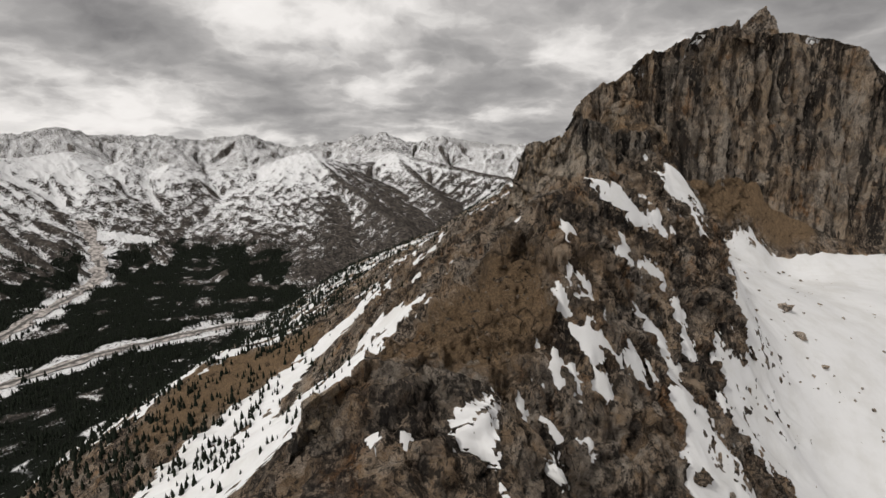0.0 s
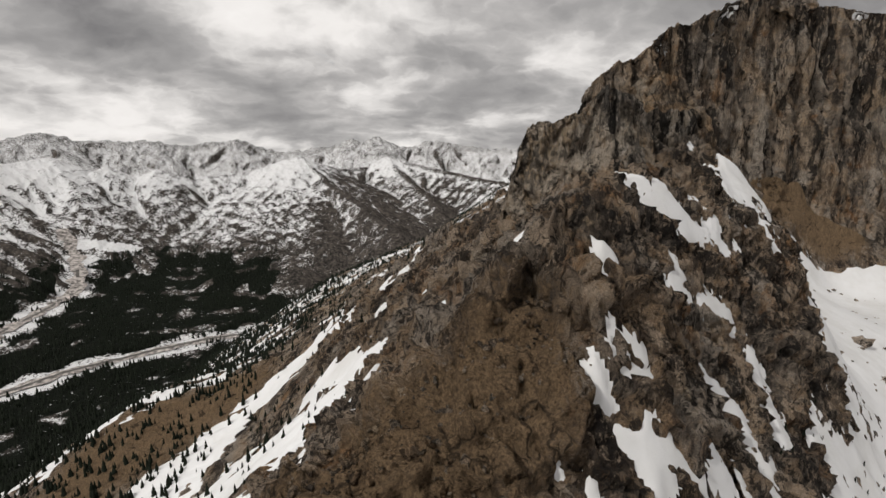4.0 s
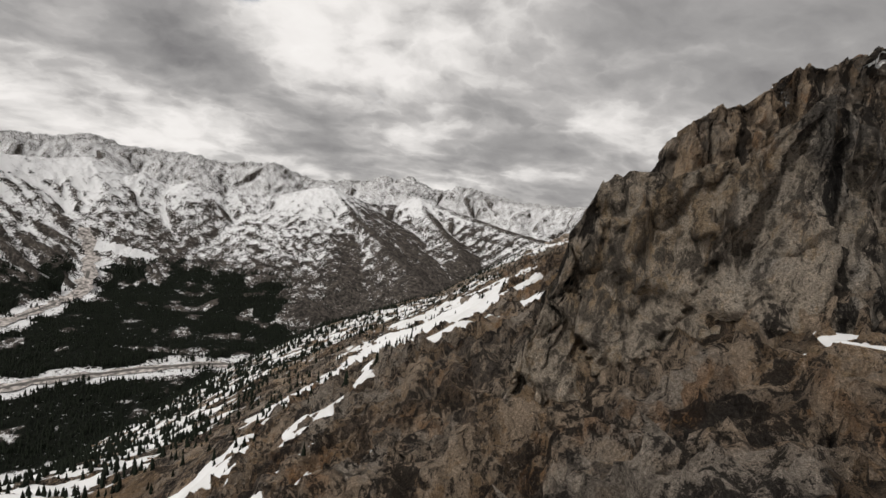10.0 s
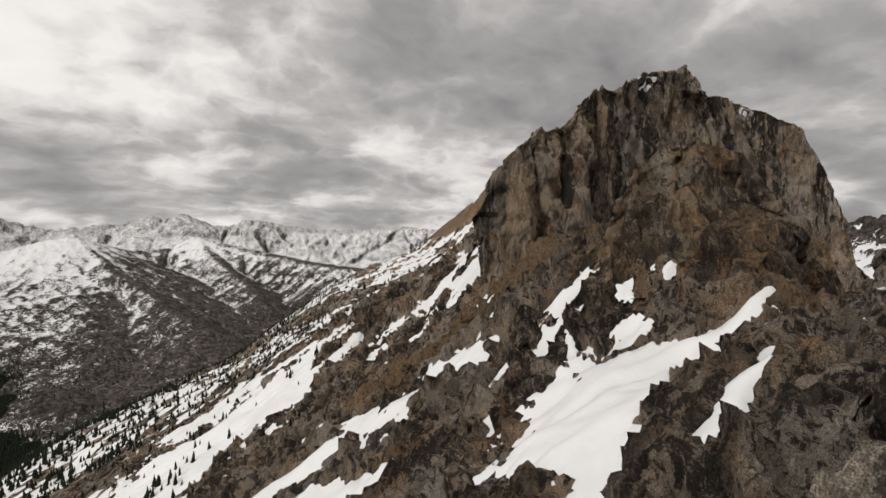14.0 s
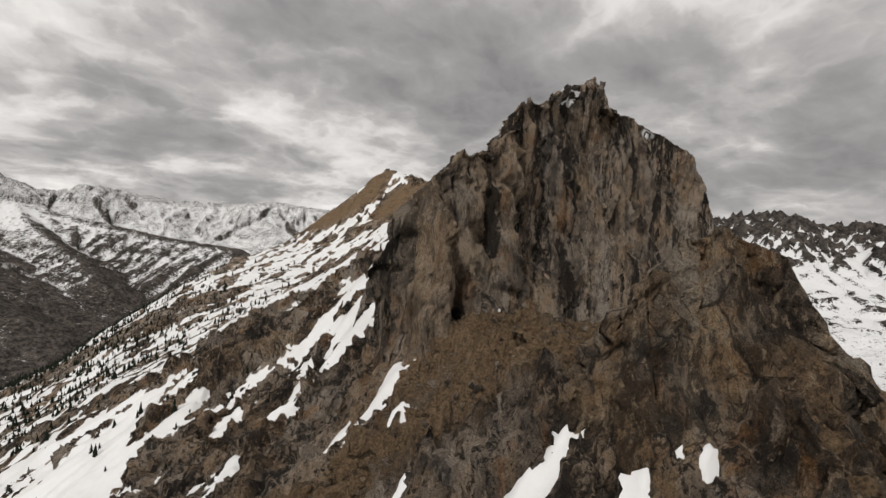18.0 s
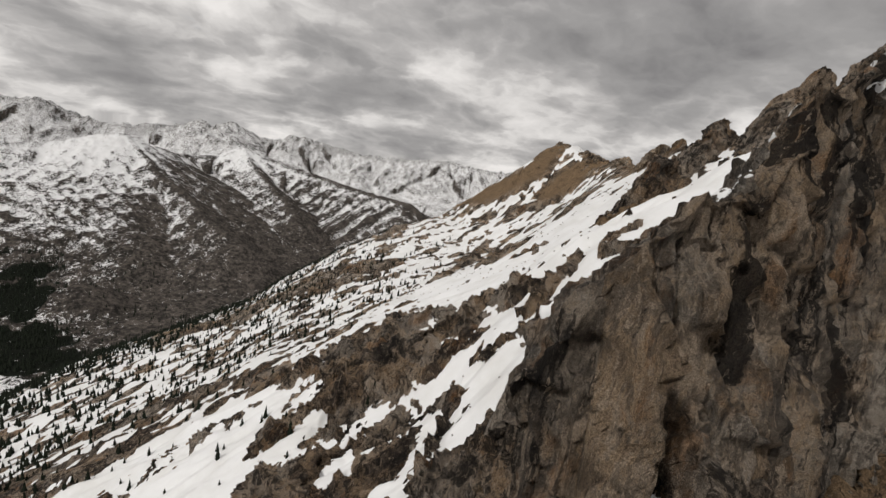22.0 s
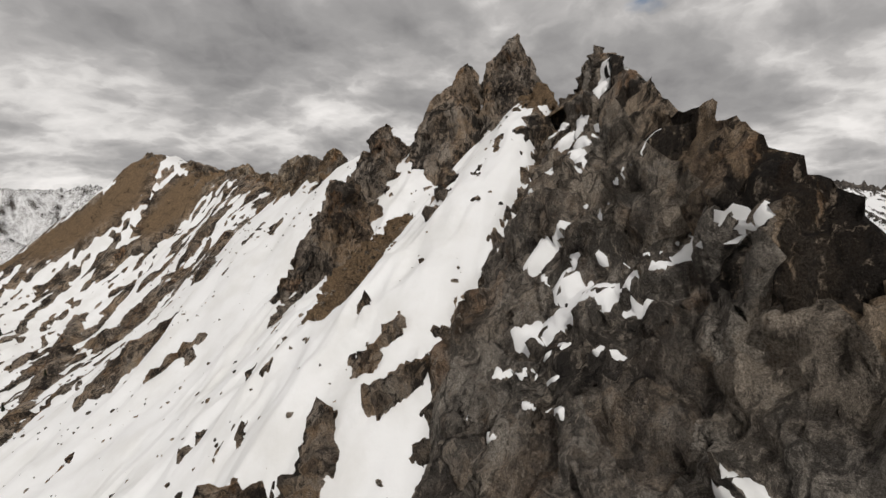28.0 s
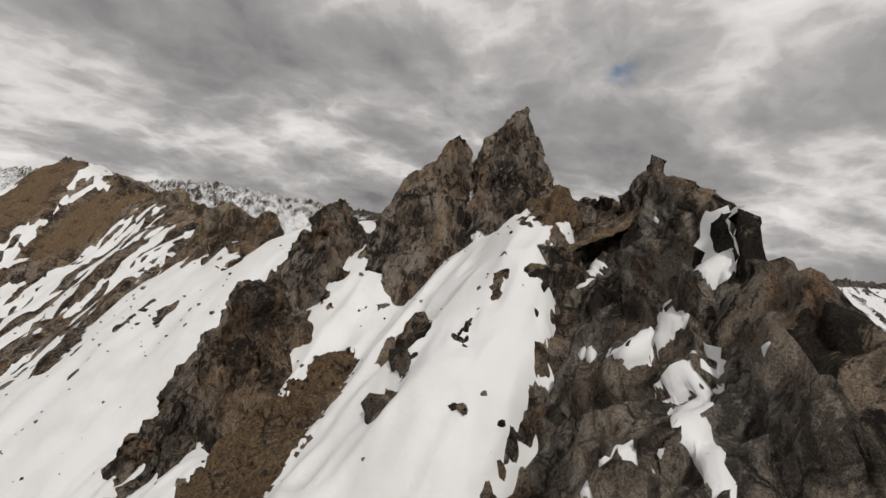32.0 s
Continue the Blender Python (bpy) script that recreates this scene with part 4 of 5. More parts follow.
ROAD_B = [(-560, 1480), (-640, 1440), (-760, 1370), (-880, 1270), (-960, 1180), (-1050, 1040), (-1130, 900), (-1250, 760)]


def road_dist(x, y):
    d1, _ = line_dist(x, y, [(*p, 0) for p in ROAD_A])
    d2, _ = line_dist(x, y, [(*p, 0) for p in ROAD_B])
    return np.minimum(d1, d2)


off_road = smooth(road_dist(FX, FY), 40, 110)
FZ = FZ + (1 - w) * off_road * 5 * ridged(FX / 70, FY / 70, oct=3) - 60 * inside
FP = np.stack([FX, FY, FZ], -1)
FN = normals(FP)
FN = FN * np.sign(FN[..., 2:])
hollow = np.zeros(FZ.shape)
hollow[4:-4, 4:-4] = (FZ[8:, 4:-4] + FZ[:-8, 4:-4] + FZ[4:-4, 8:] + FZ[4:-4, :-8]) / 4 - FZ[4:-4, 4:-4]
BZ = FZ.copy()
for _ in range(25):
    BZ[1:-1, 1:-1] = (BZ[:-2, 1:-1] + BZ[2:, 1:-1] + BZ[1:-1, :-2] + BZ[1:-1, 2:]) / 4
BN = normals(np.stack([FX, FY, BZ], -1))
BN = BN * np.sign(BN[..., 2:])
height = np.interp(FZ, [-570, -480, -380, -290, -220, -160, -100, 60, 120], [-0.24, -0.16, -0.05, 0.04, 0.18, 0.36, 0.46, 0.30, 0.05])
gully = fbm(A * 55, RR / 420, oct=4, gain=0.6)
# west slopes whiter than east: snow cover plus sun and shade painted in
far_snow_shade = height - 0.42 * BN[..., 0] + 0.26 * np.clip(hollow / 7, -1, 1) + 0.3 * (FN[..., 2] - 0.85) + 0.08 * gully + 0.08 * fbm(FX / 160, FY / 160, oct=4, gain=0.6)
from_start, bearing = np.hypot(FX - 20, FY - 120), np.degrees(np.arctan2(FX - 20, FY - 120))
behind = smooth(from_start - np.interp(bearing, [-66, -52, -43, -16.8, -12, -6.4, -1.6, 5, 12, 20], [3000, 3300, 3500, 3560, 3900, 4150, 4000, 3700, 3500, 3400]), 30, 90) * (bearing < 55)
# the peak's right flank is darkened more, bare rock and painted shade together
far_snow_shade = far_snow_shade + 0.10 * smooth(-A, 0.45, 0.7) - 0.22 * smooth(bearing, -17, -13) * smooth(-FZ, 70, 150)
# beyond the near crest: half snow cover, its grey painting in cloud shade
far_snow_shade = far_snow_shade * (1 - behind) + behind * (0.13 - 0.12 * BN[..., 0] + 0.10 * np.clip(hollow / 7, -1, 1) - 1.7 * np.clip(0.75 - FN[..., 2], 0, 0.5))
east_side = smooth(A, 0.85, 1.0) * smooth(RR, 1100, 1500)
far_snow_shade = far_snow_shade - east_side * (0.08 + 0.45 * smooth(FZ, -80, 30) - 0.35 * np.clip(hollow / 9, -1, 1))
def woods(x, y):
    """Where the valley's dense forest may stand."""
    r, b = np.hypot(x - 20, y - 120), np.degrees(np.arctan2(x - 20, y - 120))
    return smooth(-b + 7 * smooth(2000 - r, 0, 600) + 5 * fbm(x / 130, y / 130, oct=3), 19.5, 24)


def clearing(x, y):
    d = road_dist(x, y)
    open_ = smooth(d + 55 * fbm(x / 90, y / 90, oct=3), 26, 80)
    meadow = np.hypot((x + 1560) / 150, (y - 2250 - 0.25 * (x + 1560)) / 34)
    return open_ * smooth(meadow, 0.8, 1.1)


wooded = woods(FX, FY) * clearing(FX, FY) * np.clip(0.9 + 1.3 * fbm(FX / 130, FY / 130, oct=4), 0, 1) * smooth(-FZ + 40 * fbm(FX / 140, FY / 140, oct=3), 485, 520)
thin = smooth(ridged(A * 26 + RR / 700 + 0.8 * fbm(FX / 220, FY / 220, oct=3), RR / 1500, oct=3), 1.2, 1.55)
far_snow_shade = far_snow_shade + 0.14 * thin * (1 - behind) * smooth(FZ, -520, -400)
open_floor = 1 - smooth(road_dist(FX, FY) + 30 * fbm(FX / 80, FY / 80, oct=3), 40, 88)
far_snow_shade = far_snow_shade + 0.32 * open_floor * (FZ < -480)
meadow = np.hypot((FX + 1560) / 150, (FY - 2250 - 0.25 * (FX + 1560)) / 34) - 0.5 * fbm(FX / 60, FY / 60, oct=3)
far_snow_shade = np.where(meadow < 1, 1.0, far_snow_shade)


def far_material():
    m = bpy.data.materials.new("far_mountain")
    m.use_nodes = True
    k = Nodes(m.node_tree)
    pos = k.n("ShaderNodeTexCoord").outputs["Object"]
    z = k.n("ShaderNodeSeparateXYZ", {0: pos}).outputs[2]
    nrm = k.n("ShaderNodeSeparateXYZ", {0: k.n("ShaderNodeNewGeometry").outputs["Normal"]}).outputs
    a = k.noise(pos, 0.0035, 6, 0.6, 0.5)
    b = k.noise(pos, 0.022, 6, 0.7, 0.3)
    c = k.noise(pos, 0.075, 5, 0.75)
    rock = k.mix(k.step(k.math("MULTIPLY_ADD", c, 0.6, k.math("MULTIPLY", b, 0.4)), 0.4, 0.62), (0.026, 0.024, 0.022), (0.135, 0.116, 0.102))
    lay = k.n("ShaderNodeAttribute", attribute_name="snow").outputs["Fac"]
    d = k.noise(pos, 0.19, 4, 0.7)
    far_shade = k.n("ShaderNodeAttribute", attribute_name="fine").outputs["Fac"]
    s_ = k.math("ADD", lay, k.math("ADD", k.math("MULTIPLY", k.math("MULTIPLY_ADD", b, 0.9, -0.45), k.math("MULTIPLY_ADD", far_shade, -0.7, 1.0)), k.math("ADD", k.math("MULTIPLY", k.math("MULTIPLY_ADD", c, 1.5, -0.75), k.math("MULTIPLY_ADD", far_shade, -0.6, 1.0)), k.math("MULTIPLY", k.math("MULTIPLY_ADD", d, 1.5, -0.75), k.math("MULTIPLY_ADD", far_shade, 1.0, 1.0)))))
    # finer dark speckle greys the far range's snow, for cloud shade and haze
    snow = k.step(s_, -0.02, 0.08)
    forest = k.step(k.math("ADD", k.n("ShaderNodeAttribute", attribute_name="wood").outputs["Fac"], k.math("MULTIPLY_ADD", lay, -0.3, k.math("MULTIPLY_ADD", b, 0.6, -0.3))), 0.42, 0.58)
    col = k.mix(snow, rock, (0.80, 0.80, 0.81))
    col = k.mix(k.math("MULTIPLY", forest, k.step(c, 0.70, 0.62)), col, (0.010, 0.012, 0.009))
    bump = k.n("ShaderNodeBump", {"Height": k.math("ADD", b, k.math("MULTIPLY", c, 0.4)), "Strength": 1.0, "Distance": 12.0})
    bs = k.n("ShaderNodeBsdfPrincipled", {"Base Color": col, "Roughness": 0.95, "Normal": bump.outputs[0]})
    bs.inputs["Specular IOR Level"].default_value = 0.04
    m.node_tree.links.new(bs.outputs[0], k.n("ShaderNodeOutputMaterial").inputs[0])
    return m


FAR = far_material()
far_mesh = grid_mesh("backdrop", FP, FAR)
far_mesh.attributes.new("wood", "FLOAT", "POINT").data.foreach_set("value", wooded.astype(np.float32).ravel())
far_mesh.attributes.new("snow", "FLOAT", "POINT").data.foreach_set("value", far_snow_shade.astype(np.float32).ravel())
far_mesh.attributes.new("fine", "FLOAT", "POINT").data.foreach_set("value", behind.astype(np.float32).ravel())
tagged(new("backdrop", far_mesh), "snow-streaked mountain ranges and a dark forested valley", "mountains", kind="structure")


# ---- rock masses ----
def loft(name, stations, mat, nu, nv, bow=(1.3, 1.3), amp=3.0, ribs=2.0, jag=2.0, seed=0.0, block=0.7, upright=0.35, rib_width=13.0, slabs=0.8):
    """A rock mass from stations along its crest: (crest, foot on one side, foot on the other)."""
    st = np.array(stations, float)
    s = np.r_[0, np.cumsum(np.linalg.norm(np.diff(st[:, 0], axis=0), axis=1) + 1e-3)]
    t = np.linspace(0, s[-1], nu)
    C, S1, S2 = (np.stack([np.interp(t, s, st[:, j, i]) for i in range(3)], -1) for j in range(3))
    C[:, 2] += jag * (1.2 * fbm(t / 20 + seed, 0.3, oct=4, gain=0.6) + 0.5 * facets(t, 0 * t + seed, 0 * t, 5.0, 1.2, 4)) * smooth(t, 0, 6) * smooth(s[-1] - t, 0, 6)
    rows = []
    for side, b, n in ((S1, bow[0], nv), (S2, bow[1], nv)):
        v = np.linspace(0, 1, n)[None, :, None]
        xy = C[:, None, :2] + (side[:, None, :2] - C[:, None, :2]) * v ** b
        zz = C[:, None, 2:] + (side[:, None, 2:] - C[:, None, 2:]) * v
        rows.append(np.concatenate([xy, zz], -1))
    P = np.concatenate([rows[1][:, ::-1], rows[0][:, 1:]], 1)
    N = normals(P)
    x, y, z = P[..., 0] + seed, P[..., 1], P[..., 2]
    edge = 1 - np.abs(np.linspace(-1, 1, P.shape[1]))[None, :] ** 6
    bx, by, bz = x + 2 * fbm(x / 9, y / 9, z / 14, oct=2), y + 2 * fbm(x / 9 + 5, y / 9, z / 14, oct=2), z
    d = amp * fbm(x / 22, y / 22, z / 30, oct=3, gain=0.5) + ribs * (ridged(x / rib_width, y / rib_width, z / 150, oct=3) - 0.7)
    d = d + block * (7.0 * facets(bx, by, bz * upright, 9.0, 0.6, 5) + 3.6 * facets(bx, by, bz * (upright + 0.2), 3.8, 0.65, 11)) + 0.35 * (ridged(x / 3.2, y / 3.2, z / 5, oct=3) - 0.8) + slabs * joints(bx, by, bz, UPRIGHT if upright < 0.25 else JOINTS)
    calm = 1 - 0.5 * np.exp(-(np.linspace(-1, 1, P.shape[1])[None, :] / 0.07) ** 2)
    return P + N * (d * (0.35 + 0.65 * edge) * calm)[..., None]


FIN = [((100, 392, 14), (97, 388, -12), (104, 400, 4)), ((110, 384, 36), (103, 373, -14), (112, 408, 16)), ((119, 386, 44), (112, 370, -4), (120, 416, 24)), ((127, 388, 52), (127, 367, 2), (132, 424, 26)), ((136, 387, 52), (136, 368, 2), (140, 430, 27)), ((151, 391, 62), (146, 374, 0), (150, 438, 28)), ((164, 404, 75), (160, 382, -4), (160, 440, 32)), ((176, 410, 79), (178, 392, -10), (170, 446, 36)), ((186, 413, 79.5), (190, 397, -15), (182, 447, 43)), ((194, 417, 84.6), (200, 402, -20), (192, 448, 50)), ((205, 422, 89.5), (216, 407, -33), (203, 446, 59)), ((211, 425, 90), (224, 410, -40), (209, 445, 65)), ((214, 426, 95.5), (228, 411, -44), (212, 444, 67)), ((226, 429, 98), (240, 414, -50), (227, 443, 77)), ((240, 433, 102), (262, 417, -60), (241, 444, 85)), ((247, 435, 102), (274, 420, -68), (248, 446, 87)), ((252, 437, 104), (282, 422, -74), (253, 447, 88)), ((256, 438, 110.5), (290, 424, -80), (257, 448, 90)), ((261, 440, 103), (300, 424, -81), (264, 454, 90)), ((268, 444, 98), (310, 425, -82), (272, 461, 90)), ((285, 450, 103), (330, 428, -85), (300, 480, 92)), ((330, 462, 104), (372, 430, -88), (330, 500, 80)), ((358, 459, 100), (405, 430, -90), (370, 500, 60)), ((382, 451, 88), (436, 430, -90), (396, 490, 40)), ((412, 450, 62), (462, 432, -90), (424, 490, 10)), ((446, 449, 8), (486, 438, -92), (450, 482, -30)), ((478, 450, -60), (500, 446, -96), (480, 472, -70))]
def part(name, mesh, parent, label=""):
    ob = new(name, mesh)
    ob.parent = parent
    return tagged(ob, label)


def rock_thing(name, P, mat, label, category, group="", back=None):
    """One rock mass: its crest and its two faces are parts."""
    t = tagged(new(name), label, category, group=group)
    n = P.shape[1]
    a, b = int(n * 0.44), int(n * 0.56)
    up = np.broadcast_to((1 - np.abs(np.linspace(-1, 1, n)))[None], P.shape[:2])
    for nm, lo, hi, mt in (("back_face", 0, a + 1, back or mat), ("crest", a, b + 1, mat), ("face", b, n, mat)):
        me = grid_mesh(nm, P[:, lo:hi], mt)
        me.attributes.new("crown", "FLOAT", "POINT").data.foreach_set("value", up[:, lo:hi].astype(np.float32).ravel())
        part(nm, me, t)
    return t


LEDGES = []


def ledge(*pts):
    """A strip of snow on a steep face: (x, y, z, half width) from end to end."""
    LEDGES.append(np.array(pts, float))


def on_ledges(P):
    """How far inside a strip each point lies: 1 well inside, 0 at its edge, -1 outside."""
    out = np.full(P.shape[:2], -1.0)
    for line in LEDGES:
        w = line[:, 3].max() * 2 + 3
        box = np.all((P > line[:, :3].min(0) - w) & (P < line[:, :3].max(0) + w), -1)
        if not box.any():
            continue
        Q = P[box]
        best = np.full(len(Q), 1e9)
        for a, b in zip(line[:-1], line[1:]):
            d = b[:3] - a[:3]
            t = np.clip((Q - a[:3]) @ d / (d @ d + 1e-9), 0, 1)
            best = np.minimum(best, np.linalg.norm(Q - a[:3] - t[:, None] * d, axis=1) / (a[3] + t * (b[3] - a[3])))
        out[box] = np.maximum(out[box], np.clip(1.0 - best, -1, 1))
    return out


def sheet_snow(P, label):
    """Snow on the ledges of a rock mass."""
    lift = on_ledges(P) + 0.55 * fbm(P[..., 0] / 2.6, P[..., 1] / 2.6, P[..., 2] / 2.6, oct=3)
    N = normals(P)
    N = N * np.sign(N[..., 2:].mean() + 1e-9)
    Q = P.copy()
    for _ in range(2):
        Q[1:-1, 1:-1] = (Q[:-2, 1:-1] + Q[2:, 1:-1] + Q[1:-1, :-2] + Q[1:-1, 2:] + 2 * Q[1:-1, 1:-1]) / 6
    Q = Q + N * np.clip(lift * 1.6 + 0.2, -1.2, 0.55)[..., None]
    lay_snow(Q, lift, label, 60, 6)


ledge((26.2, 96.4, -74.5, 1.4), (28.9, 94.4, -76.4, 1.4))
ledge((12.4, 103.4, -62.1, 1.7), (7.8, 99.2, -64.2, 4.4), (6.7, 97.2, -67.7, 5.7), (7.4, 96, -69.9, 2.3), (12.2, 95, -69.8, 1.2), (13.2, 92.4, -72.3, 0.8))
ledge((13.7, 91, -74.8, 0.7), (14.7, 89.4, -76.4, 0.7))
ledge((105.8, 269.2, 1.3, 0.8), (102.7, 271, -2.6, 1.1))
ledge((105.6, 268.5, 1.3, 0.7), (103.2, 266.2, 2, 0.7))
ledge((134.1, 295.4, -0.3, 0.7), (135.1, 295.4, -0.3, 0.7))
ledge((102.8, 307.2, 2, 0.9), (103.8, 307.2, 2, 0.9))
ledge((97.9, 319.4, 2.6, 0.8), (98.9, 319.4, 2.6, 0.8))
ledge((104.4, 307.2, 3.8, 1.7), (105.4, 307.2, 3.8, 1.7))
ledge((100.2, 308.7, 0.5, 0.7), (101.2, 308.7, 0.5, 0.7))
ledge((102.8, 322.7, 8.6, 0.7), (101.5, 318.3, 10, 0.8), (103.6, 317.1, 13.4, 0.7))
ledge((340.4, 462, 97.1, 2.2), (341.4, 462, 97.1, 2.2))
ledge((217.8, 428.5, 92.6, 2.2), (212.6, 429.6, 88.9, 2.2))
ledge((206.2, 430.7, 76.2, 2), (195.7, 431.4, 72.9, 1.6), (194.5, 433.3, 71.1, 1))
ledge((212.5, 434, 81.4, 2), (209.8, 437.5, 75.8, 1.4), (224, 445.2, 71.5, 0.9))
ledge((183.9, 429.6, 58.9, 1), (183.1, 434.6, 54.3, 2.6), (180.1, 435.7, 51.1, 1.4))
ledge((172.1, 426, 56.7, 0.7), (168.9, 426.3, 52.9, 1.9), (167.4, 426.6, 50.8, 2.6))
ledge((158, 406.9, 61, 0.7), (163.3, 409.2, 58.3, 1.4), (162.5, 413.5, 56.2, 0.8), (163.5, 417.9, 52.6, 1), (164.9, 422.7, 50.1, 2.4), (165, 425.6, 46.6, 1.4), (166.6, 431.7, 43, 2.5))
ledge((162.1, 413.7, 51.3, 0.7), (162.4, 416.4, 49.1, 0.7))
ledge((161.6, 419, 49.6, 0.7), (160.3, 420.7, 48.4, 0.7))
ledge((161.5, 424.4, 43.9, 0.7), (160.1, 426.7, 42.4, 0.8))
ledge((163.1, 429.7, 38.9, 0.7), (161.5, 430.9, 38, 0.7))
ledge((156.2, 424.4, 40.7, 0.7), (156.7, 429.1, 38.4, 0.7))
ledge((158.5, 404.3, 62, 0.7), (154.4, 402.7, 63.2, 0.7))
ledge((155, 403.2, 64.7, 0.7), (153.6, 401.2, 64.3, 0.7))
ledge((196.4, 436.1, 69.7, 0.8), (192.7, 440, 65, 0.7))
ledge((240.4, 437.8, 96, 0.7), (231.3, 442.5, 88.5, 0.7), (248.5, 447.3, 84.8, 1.8), (240, 448.6, 80.7, 1))
ledge((200, 425.6, 81.8, 0.7), (198.2, 424.3, 82.2, 0.7))
ledge((185.7, 427.2, 63.4, 0.7), (186, 425.7, 65, 0.7))
ledge((177, 420.5, 66.3, 0.7), (175.3, 419.3, 68, 0.7), (175.5, 419.7, 68.7, 0.7), (174.5, 419.1, 69.5, 0.7))
ledge((183.3, 424.9, 59.9, 0.7), (182, 423.6, 62.6, 0.7))
ledge((185.7, 435.4, 55.3, 0.7), (183, 431.4, 58.3, 0.7), (184.2, 429, 58.9, 0.7))
ledge((174.2, 416.7, 72.3, 0.7), (173.8, 415.9, 73.7, 0.7), (173.7, 414.6, 74.8, 0.7))
ledge((185.2, 423.2, 69.3, 0.7), (187.3, 421.8, 69.3, 0.7))
ledge((191.6, 446.4, 53, 0.7), (192.6, 446.4, 53, 0.7))
ledge((187.9, 420, 70.5, 0.7), (188.2, 419.2, 71, 0.7))
ledge((140.5, 405.5, 42.5, 1.8), (137.7, 403.3, 41.1, 3))
ledge((158.2, 439.4, 30.7, 0.7), (152.2, 432.1, 32.5, 0.7))
ledge((163.8, 435.5, 36.7, 0.8), (161.5, 431.1, 38.9, 0.7))
ledge((154.7, 428.1, 37.1, 0.7), (150.1, 422, 39.6, 0.7))
ledge((180.2, 435.7, 51.1, 0.8), (167.4, 426.9, 50.9, 1.1), (171, 425.4, 54.8, 1.2))
ledge((157.2, 419.6, 45.3, 0.7), (156.4, 416.6, 45.6, 0.7))
ledge((169.2, 420.7, 55.1, 0.7), (163.8, 414.2, 57.7, 0.7))
ledge((188.1, 428.8, 70.4, 0.9), (205.7, 432.8, 75.6, 2.2))
ledge((115.4, 394.8, 35.2, 0.7), (115.4, 392.2, 37.9, 0.7))
ledge((123.2, 397.8, 35.3, 0.7), (120.4, 394.7, 37.8, 0.7))
ledge((119, 417.6, 20.8, 1.7), (118.6, 416.8, 19.1, 1.6))
ledge((120, 408.6, 25.9, 0.7), (121.3, 408.4, 26.6, 0.7))
ledge((130, 370.5, 5.5, 1.2), (132.7, 371.8, 6, 1.7), (136, 371.5, 4.5, 1.1))
ledge((292.3, 493.3, 101, 1.3), (287, 490, 94, 2), (279, 485, 85, 3.2))

FIN = [(c, (f[0], f[1], f[2] - 14 * (c[0] < 190)), (b[0] - 1, b[1] + 6 + 3 * (c[0] > 230), b[2] - 9 - 2 * (c[0] > 230)) if c[0] < 300 else b) for c, f, b in FIN]
# the wall is fluted, its back is sheared off more evenly
fin_back = loft("rock_wall", FIN, WALL, 400, 110, (1.25, 1.0), 2.2, 4.6, 1.7, 0.0, 0.5, 0.14, 19.0)
fin_front = loft("rock_wall", FIN, WALL, 400, 110, (1.25, 1.0), 2.0, 7.5, 1.7, 0.0, 0.42, 0.12, 15.0)
fin_side = smooth(np.arange(219), 104, 122)[None, :, None]
fin_points = fin_back * (1 - fin_side) + fin_front * fin_side
sheet_snow(fin_points, "patch of old white snow on a rock ledge")
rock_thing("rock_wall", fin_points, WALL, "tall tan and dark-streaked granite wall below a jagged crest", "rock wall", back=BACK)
BUTT = [((27, 242, -60), (21, 234, -64), (28, 252, -58)), ((38.5, 240, -7), (26, 228, -58), (40, 254, -46)), ((43, 239, 1.5), (38, 226, -52), (49, 256, -38)), ((50, 237, 3), (54, 224, -36), (58, 257, -31)), ((58, 236, 4), (64, 222, -30), (70, 260, -26)), ((66, 236, 12), (76, 220, -30), (78, 264, -20)), ((76, 240, 12), (90, 222, -34), (86, 268, -16)), ((90, 252, 8), (110, 232, -38), (96, 272, -12)), ((102, 260, 8), (124, 244, -36), (104, 276, -8)), ((114, 267, 9), (136, 256, -24), (112, 280, -6)), ((124, 272, -6), (138, 270, -26), (120, 284, -8))]
butt_points = loft("buttress", BUTT, SLAB, 230, 100, (1.8, 1.3), 2.0, 1.4, 2.2, 31.0, 0.42, 0.2)
sheet_snow(butt_points, "patch of old white snow on a rock ledge")
rock_thing("buttress", butt_points, SLAB, "blunt granite buttress with black water streaks over tan slabs", "rock buttress")
SADDLE = [((250, 438, 99), (262, 430, 92), (246, 456, 84)), ((264, 450, 94), (274, 440, 90), (256, 466, 84)), ((276, 458, 93.5), (288, 448, 89), (268, 472, 84)), ((288, 466, 94), (300, 456, 88), (280, 480, 84)), ((302, 476, 96), (312, 466, 84), (296, 490, 84)), ((312, 482, 94), (324, 470, 70), (306, 494, 80))]
saddle_points = loft("rock_saddle", SADDLE, CRAG, 70, 30, (1.3, 1.3), 1.0, 0.6, 0.8, 63.0, 0.3, 0.5)
sheet_snow(saddle_points, "patch of old white snow on a rock ledge")
rock_thing("rock_saddle", saddle_points, CRAG, "low brown rock saddle between the wall and the spires", "rock saddle")
KNOB = [((98, 322, 2), (95, 316, -6), (98, 326, 0)), ((106, 315, 23), (98, 304, -4), (106, 328, 5)), ((113, 314, 29), (106, 300, 0), (114, 332, 4)), ((120, 312, 32), (118, 295, 2), (124, 332, 2)), ((128, 305.5, 28), (128, 289, -4), (139, 324, -8)), ((131, 300, 18), (136, 286, -14), (147, 318, -18)), ((137, 293, 7), (140, 281, -20), (150, 306, -26)), ((150, 287, -26), (152, 281, -34), (154, 296, -36))]
